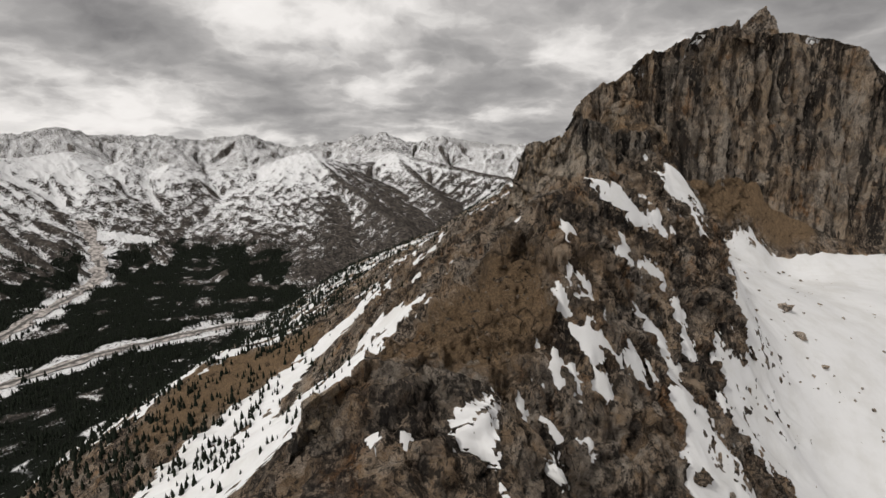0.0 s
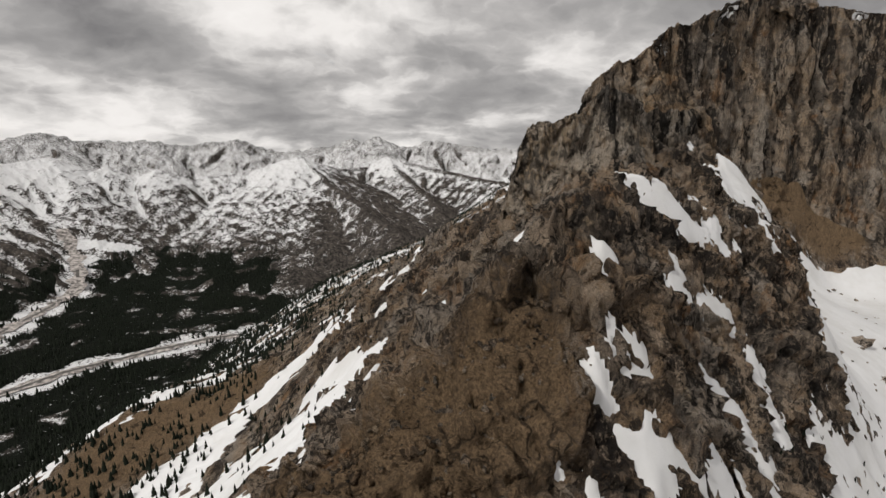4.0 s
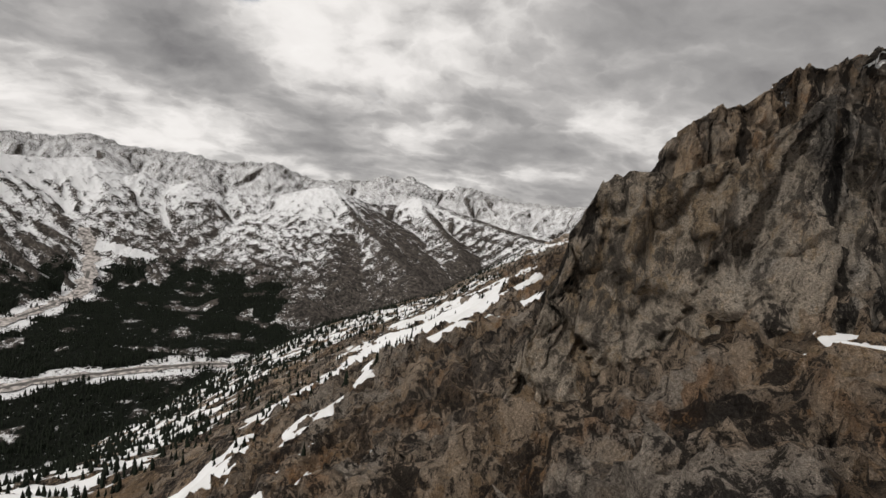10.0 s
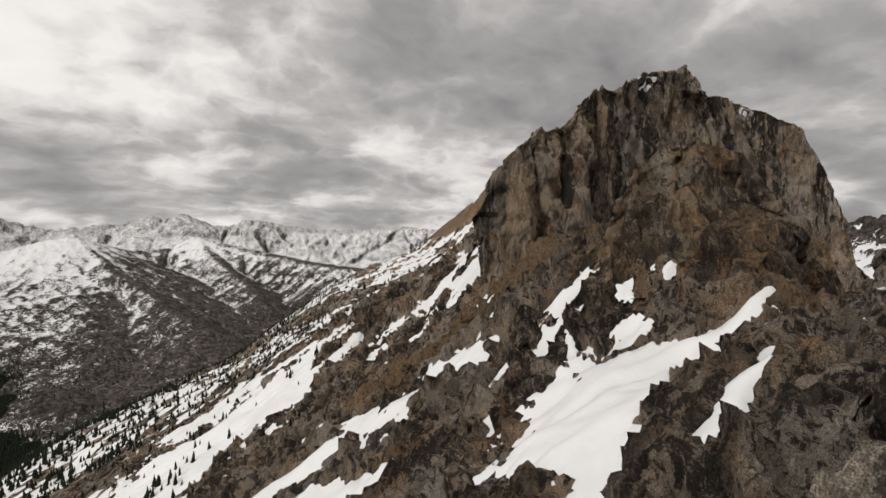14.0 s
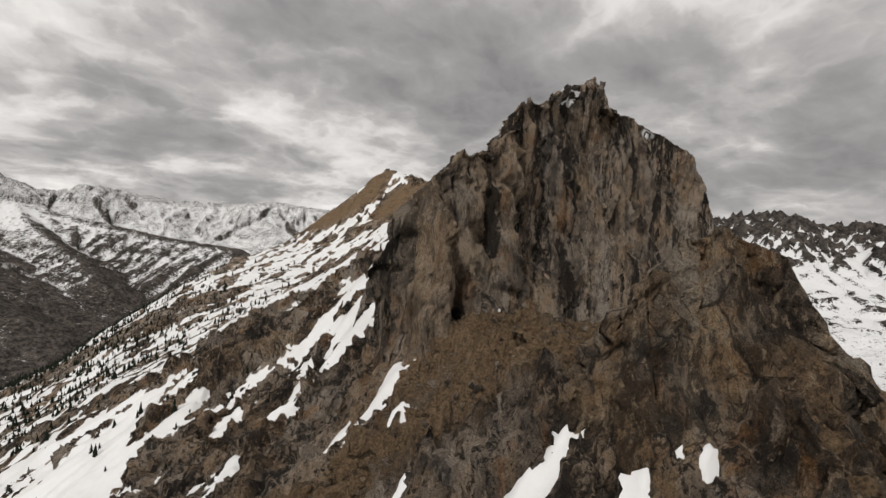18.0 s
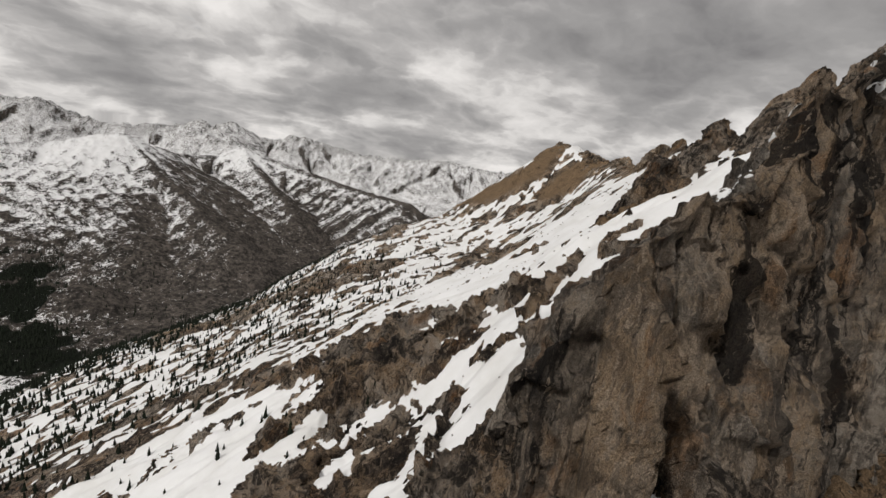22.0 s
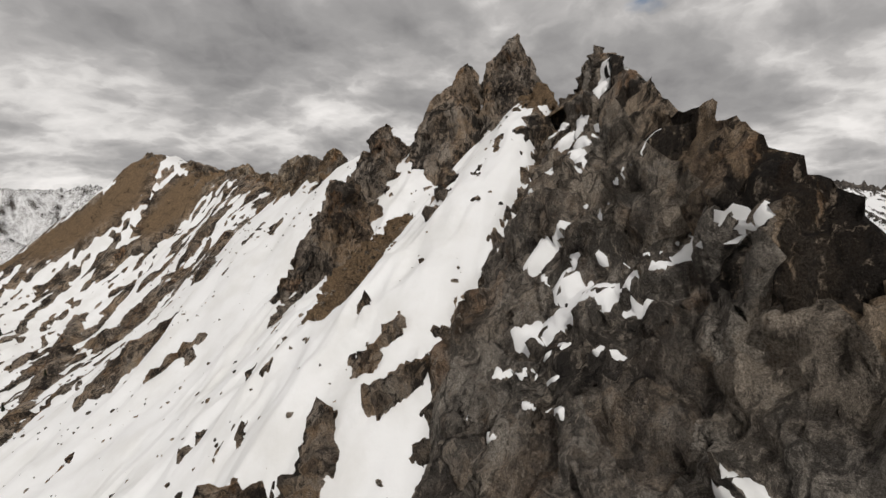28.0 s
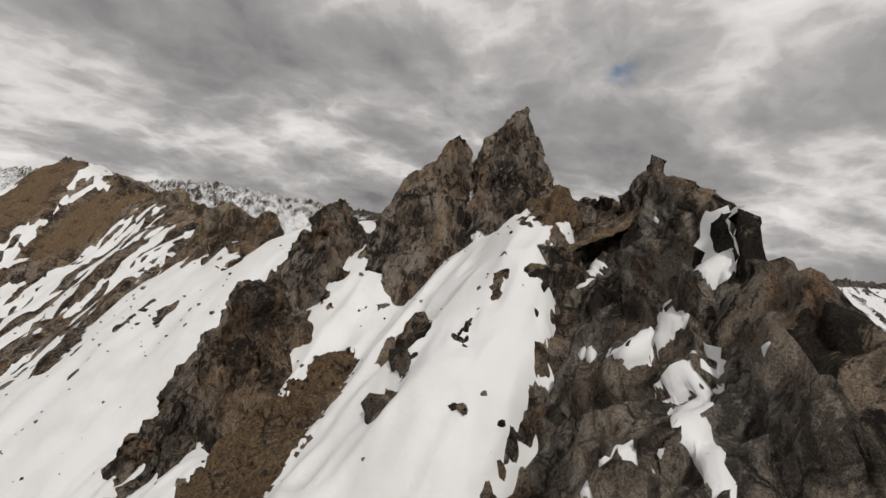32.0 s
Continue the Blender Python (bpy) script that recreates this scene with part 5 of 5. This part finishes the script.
rock_thing("rock_hump", loft("rock_knob", KNOB, CRAG, 110, 60, (1.4, 1.3), 1.6, 0.9, 1.2, 55.0, 0.5, 0.4), CRAG, "rounded brown granite hump on the ridge", "rock hump")
KNOLL = [((-42, 96, -92), (-44, 88, -98), (-42, 104, -94)), ((-33, 100, -61), (-36, 82, -96), (-35, 114, -80)), ((-19, 113, -55), (-17, 80, -84), (-20, 130, -72)), ((-5, 110, -54), (-2, 76, -80), (-6, 128, -69)), ((10, 106, -56), (13, 76, -82), (8, 122, -70)), ((24, 98, -66), (27, 78, -90), (24, 112, -78)), ((36, 92, -90), (38, 86, -98), (36, 100, -92))]
knoll_points = loft("rock_knoll", KNOLL, ROCK, 100, 60, (1.3, 1.2), 2.0, 1.0, 1.5, 41.0, 0.6, 0.5)
sheet_snow(knoll_points, "patch of old white snow on a rock ledge")
rock_thing("rock_cliff", knoll_points[:34], SLAB, "short tan granite cliff at the end of an outcrop", "rock cliff", back=ROCK)
rock_thing("rock_outcrop", knoll_points[33:], ROCK, "dark craggy granite outcrop with tan faces on the ridge", "rock outcrop")


def outcrop(x, y, long_, tall, way, mat, seed, label):
    """A block of rock that stands out of the slope; way: bearing of its crest in degrees."""
    ux, uy = math.sin(radians(way)), math.cos(radians(way))
    rows = []
    for u, h in ((-1.0, -0.25), (-0.72, 0.62), (-0.3, 1.0), (0.15, 0.86), (0.6, 0.95), (0.85, 0.5), (1.0, -0.25)):
        cx, cy = x + ux * u * long_, y + uy * u * long_
        deep = tall * (0.55 + 0.45 * (1 - abs(u)))
        foot = [(cx + k * uy * deep, cy - k * ux * deep) for k in (1, -1)]
        zs = ground_z(np.array([cx, foot[0][0], foot[1][0]]), np.array([cy, foot[0][1], foot[1][1]]))
        rows.append(((cx, cy, zs[0] + tall * h), (*foot[0], zs[1] - 2.5), (*foot[1], zs[2] - 2.5)))
    pts = loft("outcrop", rows, mat, 60, 26, (0.8, 0.8), 0.8, 0.5, 0.6, seed, 0.3, 0.5, slabs=0.5)
    rock_thing("rock_outcrop", pts, mat, label, "rock outcrop", "outcrops on the slope")


for x, y, long_, tall, way, mat in ((96, 326, 8, 6, 60, ROCK), (100, 314, 7, 5, 80, ROCK), (84, 338, 6, 4, 50, ROCK), (76, 316, 9, 6, 55, ROCK), (62, 330, 9, 5, 65, ROCK), (112, 296, 6, 5, 40, CRAG), (36, 172, 8, 5, 30, ROCK), (47, 175, 7, 5, 70, CRAG), (60, 196, 8, 5, 50, ROCK), (22, 186, 8, 5, 60, CRAG), (70, 178, 7, 5, 75, ROCK), (58, 160, 7, 4, 60, ROCK), (86, 172, 7, 5, 80, ROCK), (92, 214, 7, 4, 40, ROCK), (16, 214, 8, 5, 60, ROCK)):
    outcrop(x, y, long_, tall, way, mat, 7.0 * x, "dark jointed granite outcrop on the slope" if mat is ROCK else "brown jointed granite outcrop on the slope")
RIB = [((270, 528, 92), (280, 514, 74), (276, 545, 68)), ((262, 526, 92), (266, 508, 74), (264, 548, 66)), ((256, 524, 80), (258, 508, 66), (258, 550, 58)), ((243, 530, 72), (244, 510, 56), (244, 552, 44)), ((226, 525, 66), (226, 508, 45), (222, 552, 24)), ((214, 522, 46), (212, 510, 34), (206, 546, 10)), ((196, 526, 22), (194, 520, 18), (190, 536, 6))]
rock_thing("rock_rib", loft("rock_rib", RIB, ROCK, 110, 46, (1.3, 1.2), 2.0, 1.2, 3.5, 77.0), ROCK, "dark grey granite rib standing out of the snow slope", "rock rib")
CRAGS = [((268, 548, 70), (250, 548, 50), (286, 548, 40)), ((278, 566, 84), (256, 578, 50), (300, 566, 40)), ((296, 604, 78), (270, 612, 44), (322, 600, 40)), ((318, 634, 84), (296, 650, 44), (344, 622, 40)), ((345, 660, 74), (322, 676, 46), (370, 648, 40)), ((368, 694, 78), (344, 706, 44), (394, 684, 40)), ((390, 735, 72), (366, 744, 46), (416, 726, 40)), ((400, 764, 74), (372, 770, 48), (426, 756, 40)), ((408, 790, 83), (376, 792, 48), (436, 786, 40)), ((406, 822, 78), (376, 822, 52), (436, 822, 40)), ((404, 853, 85), (370, 848, 52), (436, 860, 40)), ((394, 886, 90), (358, 876, 56), (430, 896, 40)), ((387, 915, 98), (346, 905, 56), (424, 930, 40)), ((394, 940, 84), (356, 940, 52), (426, 945, 40)), ((403, 965, 70), (370, 970, 44), (430, 970, 30))]
rock_thing("rocky_crest", loft("crest_crags", CRAGS, CRAG, 340, 40, (1.2, 1.2), 3.0, 2.0, 5.0, 99.0), CRAG, "broken brown rock crest along the ridge", "rocky crest")


SPIRES = [((261, 515, 76), (256, 508, 66), (266, 524, 64)), ((266, 513, 88), (256, 502, 66), (280, 526, 66)), ((272, 508, 101), (252, 496, 66), (290, 524, 66)), ((279, 503, 108), (251, 493, 67), (300, 520, 69)), ((281.5, 501.3, 114), (252, 491, 68), (304, 518, 70)), ((286, 498, 118.5), (257, 490, 71), (308, 516, 71)), ((290.4, 495, 114), (265, 488, 76), (312, 514, 72)), ((291.4, 494.1, 108), (268, 487, 78), (313, 512, 73)), ((292.3, 493.4, 99), (270, 486, 80), (314, 511, 74)), ((293.1, 492.9, 112), (271, 485, 79), (315, 510, 74)), ((293.6, 492.5, 119), (271, 484, 79), (317, 508, 75)), ((297.5, 489.5, 122), (271, 481, 79), (320, 505, 76)), ((303, 485.6, 130.5), (271, 477, 79), (324, 501, 74)), ((307, 482.7, 133), (273, 472, 81), (327, 498, 74)), ((311.2, 479.8, 125.5), (277, 467, 84), (328, 496, 74)), ((315, 477, 119), (283, 463, 87), (330, 490, 74)), ((319, 474, 107), (289, 459, 89), (332, 486, 74)), ((320.5, 473, 101), (294, 457, 90), (334, 480, 74)), ((327, 468.3, 100), (304, 455, 90), (336, 474, 74)), ((333, 464, 93), (310, 454, 88), (340, 470, 74))]
spire_points = loft("rock_spire", SPIRES, ROCK, 230, 80, (0.85, 0.9), 1.2, 1.0, 0.8, 13.0, 0.5, 0.3)
notch = int(np.argmin(spire_points[60:160, 79, 2])) + 60
sheet_snow(spire_points, "snow gully between the spires")
rock_thing("rock_spire", spire_points[:notch + 1], ROCK, "blunt grey granite spire beside a snow gully", "rock spire", "summit spires")
rock_thing("rock_spire", spire_points[notch:], ROCK, "taller grey granite spire beside a snow gully", "rock spire", "summit spires")


# ---- trees ----
def plain(name, colour, rough=0.9, vary=0.35, scale=1.0):
    m = bpy.data.materials.new(name)
    m.use_nodes = True
    k = Nodes(m.node_tree)
    pos = k.n("ShaderNodeTexCoord").outputs["Object"]
    v = k.noise(pos, scale, 5, 0.6)
    col = k.mix(k.step(v, 0.3, 0.7), tuple(c * (1 - vary) for c in colour), tuple(c * (1 + vary) for c in colour))
    bs = k.n("ShaderNodeBsdfPrincipled", {"Base Color": col, "Roughness": rough})
    bs.inputs["Specular IOR Level"].default_value = 0.1
    m.node_tree.links.new(bs.outputs[0], k.n("ShaderNodeOutputMaterial").inputs[0])
    return m


NEEDLES = plain("conifer_needles", (0.012, 0.0155, 0.010), 0.85, 0.4, 2.0)
BARK = plain("bark", (0.06, 0.05, 0.042))
RNG = np.random.RandomState(21)


def mesh_of(name, V, F, mat):
    me = bpy.data.meshes.new(name)
    me.from_pydata([tuple(map(float, v)) for v in V], [], F)
    me.materials.append(mat)
    return me


def crown_mesh(seed, tiers=7, sides=9):
    """A ragged conifer crown, 1 m tall: drooping skirts of unequal branches."""
    r = np.random.RandomState(seed)
    V, F = [], []
    for i in range(tiers):
        z1 = 0.16 + 0.84 * (i + 1.25) / (tiers + 0.25)
        z0 = 0.12 + 0.80 * i / tiers
        rad = 0.21 * (1 - i / tiers) ** 0.85 * r.uniform(0.8, 1.1) + 0.012
        top = len(V)
        V.append((r.normal(0, 0.008), r.normal(0, 0.008), min(z1, 1.0)))
        ring = []
        n = sides * 2
        turn_ = r.uniform(0, 6.28)
        for q in range(n):
            out = rad * (r.uniform(0.8, 1.25) if q % 2 == 0 else r.uniform(0.3, 0.55))
            a = turn_ + 2 * np.pi * q / n
            ring.append(len(V))
            V.append((out * np.cos(a), out * np.sin(a), z0 + (0.02 if q % 2 else -0.03) + r.uniform(-0.015, 0.015)))
        F += [(top, ring[q], ring[(q + 1) % n]) for q in range(n)]
    return mesh_of("crown", V, F, NEEDLES)


def trunk_mesh():
    V, F = [], []
    for z, rad in ((-0.06, 0.022), (0.3, 0.016), (0.98, 0.003)):
        V += [(rad * np.cos(a), rad * np.sin(a), z) for a in np.linspace(0, 2 * np.pi, 7)[:-1]]
    for i in range(2):
        F += [(i * 6 + q, i * 6 + (q + 1) % 6, i * 6 + 6 + (q + 1) % 6, i * 6 + 6 + q) for q in range(6)]
    return mesh_of("trunk", V, F, BARK)


CROWNS = [crown_mesh(k) for k in range(6)]
TRUNK = trunk_mesh()


def conifer(x, y, h, lean, label):
    t = tagged(new("conifer"), label, "tree", group="conifers on the slope")
    t.matrix_basis = Matrix.Translation((x, y, float(ground_z(np.array(x), np.array(y))) - 0.1)) @ Euler((lean[0], lean[1], RNG.uniform(0, 6.28))).to_matrix().to_4x4() @ Matrix.Diagonal((h, h, h, 1))
    part("trunk", TRUNK, t)
    part("crown", CROWNS[RNG.randint(6)], t)
    return t


def scatter(n, box, dens, seed):
    r = np.random.RandomState(seed)
    x, y = r.uniform(box[0], box[1], n), r.uniform(box[2], box[3], n)
    k = r.uniform(0, 1, n) < dens(x, y)
    return x[k], y[k]


def wood(x, y):
    """Where trees grow on the slope: thinning out upwards, in clumps."""
    z = ground_z(x, y)
    clump = 0.5 + 0.9 * fbm(x / 30, y / 18, oct=3)
    return np.clip(clump, 0, 1) * smooth(-z, 25, 150) * np.where((y < 430) & (x > 30 - 0.4 * np.abs(y - 300)), 0.0, 1.0)


# trees that stand nearest to the way, one by one
tx, ty = scatter(1500, (-110, 120, 240, 620), lambda x, y: wood(x, y) * 0.55 * smooth(230 - np.hypot(x - 20, (y - 400) * 0.8), 0, 80), 5)
for x, y in list(zip(tx, ty))[:230]:
    conifer(x, y, RNG.uniform(2.2, 5.2), RNG.normal(0, 0.03, 2), "small dark green conifer standing in the snow")


wx_, wy_ = scatter(900, (92, 168, 140, 214), lambda x, y: 0.12 * smooth(fbm(x / 12, y / 12, oct=2), -0.1, 0.3), 17)
for x, y in list(zip(wx_, wy_))[:70]:
    conifer(x, y, RNG.uniform(1.2, 2.8), RNG.normal(0, 0.08, 2), "stunted dark conifer bush among rock and snow")


def forest(name, x, y, z, h, seed, label, tiers=2, sides=5):
    """Many small ragged conifers as one mesh."""
    r = np.random.RandomState(seed)
    n = len(x)
    V, F = [], []
    base = np.stack([x, y, z], -1)
    tri = []
    off = 0
    for i in range(tiers):
        z1 = (0.55 + 0.45 * (i + 1) / tiers) if i < tiers - 1 else 1.0
        z0 = 0.08 + 0.75 * i / tiers
        rad = 0.20 * (1 - 0.75 * i / tiers)
        ang = r.uniform(0, 6.28, n)[:, None] + np.arange(sides)[None] * 2 * np.pi / sides
        rr_ = rad * h[:, None] * r.uniform(0.6, 1.3, (n, sides))
        ring = base[:, None, :] + np.stack([rr_ * np.cos(ang), rr_ * np.sin(ang), (z0 + r.uniform(-0.05, 0.05, (n, sides))) * h[:, None]], -1)
        top = base[:, None, :] + np.stack([np.zeros((n, 1)), np.zeros((n, 1)), z1 * h[:, None]], -1)
        V.append(np.concatenate([top, ring], 1).reshape(-1, 3))
        start = off + np.arange(n)[:, None] * (sides + 1)
        for q in range(sides):
            tri.append(np.concatenate([start, start + 1 + q, start + 1 + (q + 1) % sides], 1))
        off += n * (sides + 1)
    V, T = np.concatenate(V), np.concatenate(tri)
    me = bpy.data.meshes.new(name)
    me.vertices.add(len(V))
    me.vertices.foreach_set("co", V.astype(np.float32).ravel())
    me.loops.add(len(T) * 3)
    me.loops.foreach_set("vertex_index", T.astype(np.int32).ravel())
    me.polygons.add(len(T))
    me.polygons.foreach_set("loop_start", np.arange(0, len(T) * 3, 3, dtype=np.int32))
    me.polygons.foreach_set("loop_total", np.full(len(T), 3, dtype=np.int32))
    me.update(calc_edges=True)
    me.materials.append(NEEDLES)
    return tagged(new(name, me), label, "trees", kind="stuff")


fx, fy = scatter(62000, (-410, 330, 200, 1200), lambda x, y: wood(x, y) * 0.8 * np.where((np.hypot(x - 20, (y - 400) * 0.8) < 190) & (x > -110) & (y < 620), 0.25, np.where((x < 20) & (y > 480), 0.55, 1.0)), 6)
fh = np.random.RandomState(3).uniform(2.5, 6.5, len(fx)) * (1 + 0.6 * smooth(-ground_z(fx, fy), 120, 260))
forest("slope_trees", fx, fy, ground_z(fx, fy), fh, 8, "scattered small dark conifers on the snowy slope", 3, 6)

vx, vy = scatter(90000, (-2300, -250, 350, 2900), lambda x, y: (0.06 + 0.94 * woods(x, y)) * clearing(x, y) * np.clip(0.70 + 1.7 * fbm(x / 130, y / 130, oct=4), 0, 1), 11)
vz = land(vx, vy)
low = vz < -495 + 60 * fbm(vx / 150, vy / 150, oct=3) + 150 * smooth(-np.hypot(vx + 500, vy - 700), -900, -300)
vx, vy, vz = vx[low], vy[low], vz[low]
forest("valley_forest", vx, vy, vz, np.random.RandomState(4).uniform(10, 20, len(vx)), 9, "dense dark conifer forest on the valley floor", 2, 5)

ASPHALT = plain("asphalt", (0.12, 0.112, 0.104), 0.85, 0.25, 0.05)
VERGE = plain("gravel_and_snow_verge", (0.36, 0.33, 0.31), 0.9, 0.85, 0.07)


def ribbon(name, line, width, up_, mat, label):
    pts = along([(*p, 0) for p in line], 14)[:, :2]
    for _ in range(6):
        pts[1:-1] = (pts[:-2] + 2 * pts[1:-1] + pts[2:]) / 4
    tan = np.gradient(pts, axis=0)
    tan /= np.linalg.norm(tan, axis=1, keepdims=True)
    side = np.stack([-tan[:, 1], tan[:, 0]], -1)
    loose = 1.0 if width > 12 else 0.0
    rows = [pts + side * (width * k * (1 + loose * np.clip(0.9 * fbm(pts[:, 0] / 45 + 9 * k, pts[:, 1] / 45, oct=3), -0.6, 1.2)))[:, None] for k in (-0.5, -0.17, 0.17, 0.5)]
    Pn = np.stack(rows, 1)
    zz = land(Pn[..., 0], Pn[..., 1]).max(axis=1, keepdims=True) + up_
    return tagged(new(name, grid_mesh(name, np.concatenate([Pn, np.broadcast_to(zz[..., None], Pn.shape[:2] + (1,))], -1), mat)), label, "road", kind="structure")


for nm, ln in (("road_1", ROAD_A), ("road_2", ROAD_B)):
    ribbon(nm, ln, 12, 3.0, ASPHALT, "grey two-lane mountain highway")
    ribbon("road_verge", ln, 52 if nm == "road_1" else 40, 2.0, VERGE, "pale gravel and snow along the road")

# ---- rubble ----
def stones(name, x, y, z, size, seed, mat, label):
    """Many angular stones as one mesh."""
    r = np.random.RandomState(seed)
    bm = bmesh.new()
    bmesh.ops.create_icosphere(bm, subdivisions=1, radius=1.0)
    bv = np.array([v.co[:] for v in bm.verts])
    bf = np.array([[v.index for v in f.verts] for f in bm.faces])
    bm.free()
    n = len(x)
    V = bv[None] * r.uniform(0.55, 1.15, (n, len(bv), 1)) * r.uniform(0.6, 1.3, (n, 1, 3))
    a = r.uniform(0, 6.28, n)
    ca, sa = np.cos(a)[:, None], np.sin(a)[:, None]
    V = np.stack([V[..., 0] * ca - V[..., 1] * sa, V[..., 0] * sa + V[..., 1] * ca, V[..., 2] * 0.75], -1) * size[:, None, None]
    V = V + np.stack([x, y, z], -1)[:, None]
    F = (bf[None] + (np.arange(n) * len(bv))[:, None, None]).reshape(-1, 3)
    me = bpy.data.meshes.new(name)
    me.vertices.add(n * len(bv))
    me.vertices.foreach_set("co", V.astype(np.float32).ravel())
    me.loops.add(len(F) * 3)
    me.loops.foreach_set("vertex_index", F.astype(np.int32).ravel())
    me.polygons.add(len(F))
    me.polygons.foreach_set("loop_start", np.arange(0, len(F) * 3, 3, dtype=np.int32))
    me.polygons.foreach_set("loop_total", np.full(len(F), 3, dtype=np.int32))
    me.update(calc_edges=True)
    me.materials.append(mat)
    return tagged(new(name, me), label, "rubble", kind="stuff")


def loose(x, y):
    return 0.95 * np.clip(cover(x, y, SCREE_LINES, 1.3, 1.0) + 0.6, 0, 1) + 0.10 * (snow_amount(x, y) < -0.2) * np.clip(0.4 + 1.5 * fbm(x / 20, y / 20, oct=3), 0, 1)


ux, uy = scatter(90000, (-40, 300, 100, 560), loose, 51)
us = np.clip(np.random.RandomState(52).lognormal(-0.9, 0.55, len(ux)), 0.15, 2.2)
stones("rubble", ux, uy, ground_z(ux, uy) + 0.1 * us, us, 53, CRAG, "loose brown granite rubble on the slope")

nx, ny = scatter(26000, (60, 330, 430, 760), lambda x, y: 0.16 * (snow_amount(x, y) > 0.1) * np.clip(0.25 + 1.6 * fbm(x / 18, y / 14, oct=3), 0, 1), 61)
ns = np.clip(np.random.RandomState(62).lognormal(-0.75, 0.5, len(nx)), 0.2, 1.7)
stones("stones", nx, ny, ground_z(nx, ny) + 0.5, ns, 63, ROCK, "small dark stones scattered over the snow slope")

# ---- boulders on the snow ----
def boulder_mesh(seed):
    bm = bmesh.new()
    bmesh.ops.create_icosphere(bm, subdivisions=2, radius=1.0)
    for v in bm.verts:
        p = v.co * 1.0
        q = facets(np.array([p.x + seed * 3.1]), np.array([p.y]), np.array([p.z]), 0.9, 0.8, seed)[0]
        v.co = p * (0.85 + 0.55 * q)
        v.co.z *= 0.75
    me = bpy.data.meshes.new("boulder")
    bm.to_mesh(me)
    bm.free()
    me.materials.append(ROCK)
    return me


BOULDERS = [boulder_mesh(k) for k in range(5)]


def boulder(x, y, size):
    b = tagged(new("boulder", BOULDERS[RNG.randint(5)]), "dark grey granite boulder half sunk in the snow", "boulder", group="boulders on the snow")
    b.matrix_basis = Matrix.Translation((x, y, float(ground_z(np.array(x), np.array(y))) + 0.35 + size * 0.15)) @ Euler((RNG.uniform(-0.4, 0.4), RNG.uniform(-0.4, 0.4), RNG.uniform(0, 6.28))).to_matrix().to_4x4() @ Matrix.Diagonal((size * RNG.uniform(0.8, 1.5), size, size * RNG.uniform(0.6, 1.0), 1))


bx_, by_ = scatter(2600, (60, 330, 230, 700), lambda x, y: np.where((snow_amount(x, y) > 0.25), 0.25 * np.clip(0.4 + 1.2 * fbm(x / 26, y / 20, oct=2), 0, 1), 0.0), 14)
for x, y in list(zip(bx_, by_))[:170]:
    boulder(x, y, float(np.clip(RNG.lognormal(-0.45, 0.55), 0.25, 2.6)))

cx_, cy_ = scatter(1500, (170, 330, 190, 395), lambda x, y: 0.5 * smooth(fbm(x / 34, y / 34, oct=3), 0.0, 0.35), 31)
for x, y in list(zip(cx_, cy_))[:150]:
    boulder(x, y, float(np.clip(RNG.lognormal(-0.1, 0.6), 0.4, 4.5)))
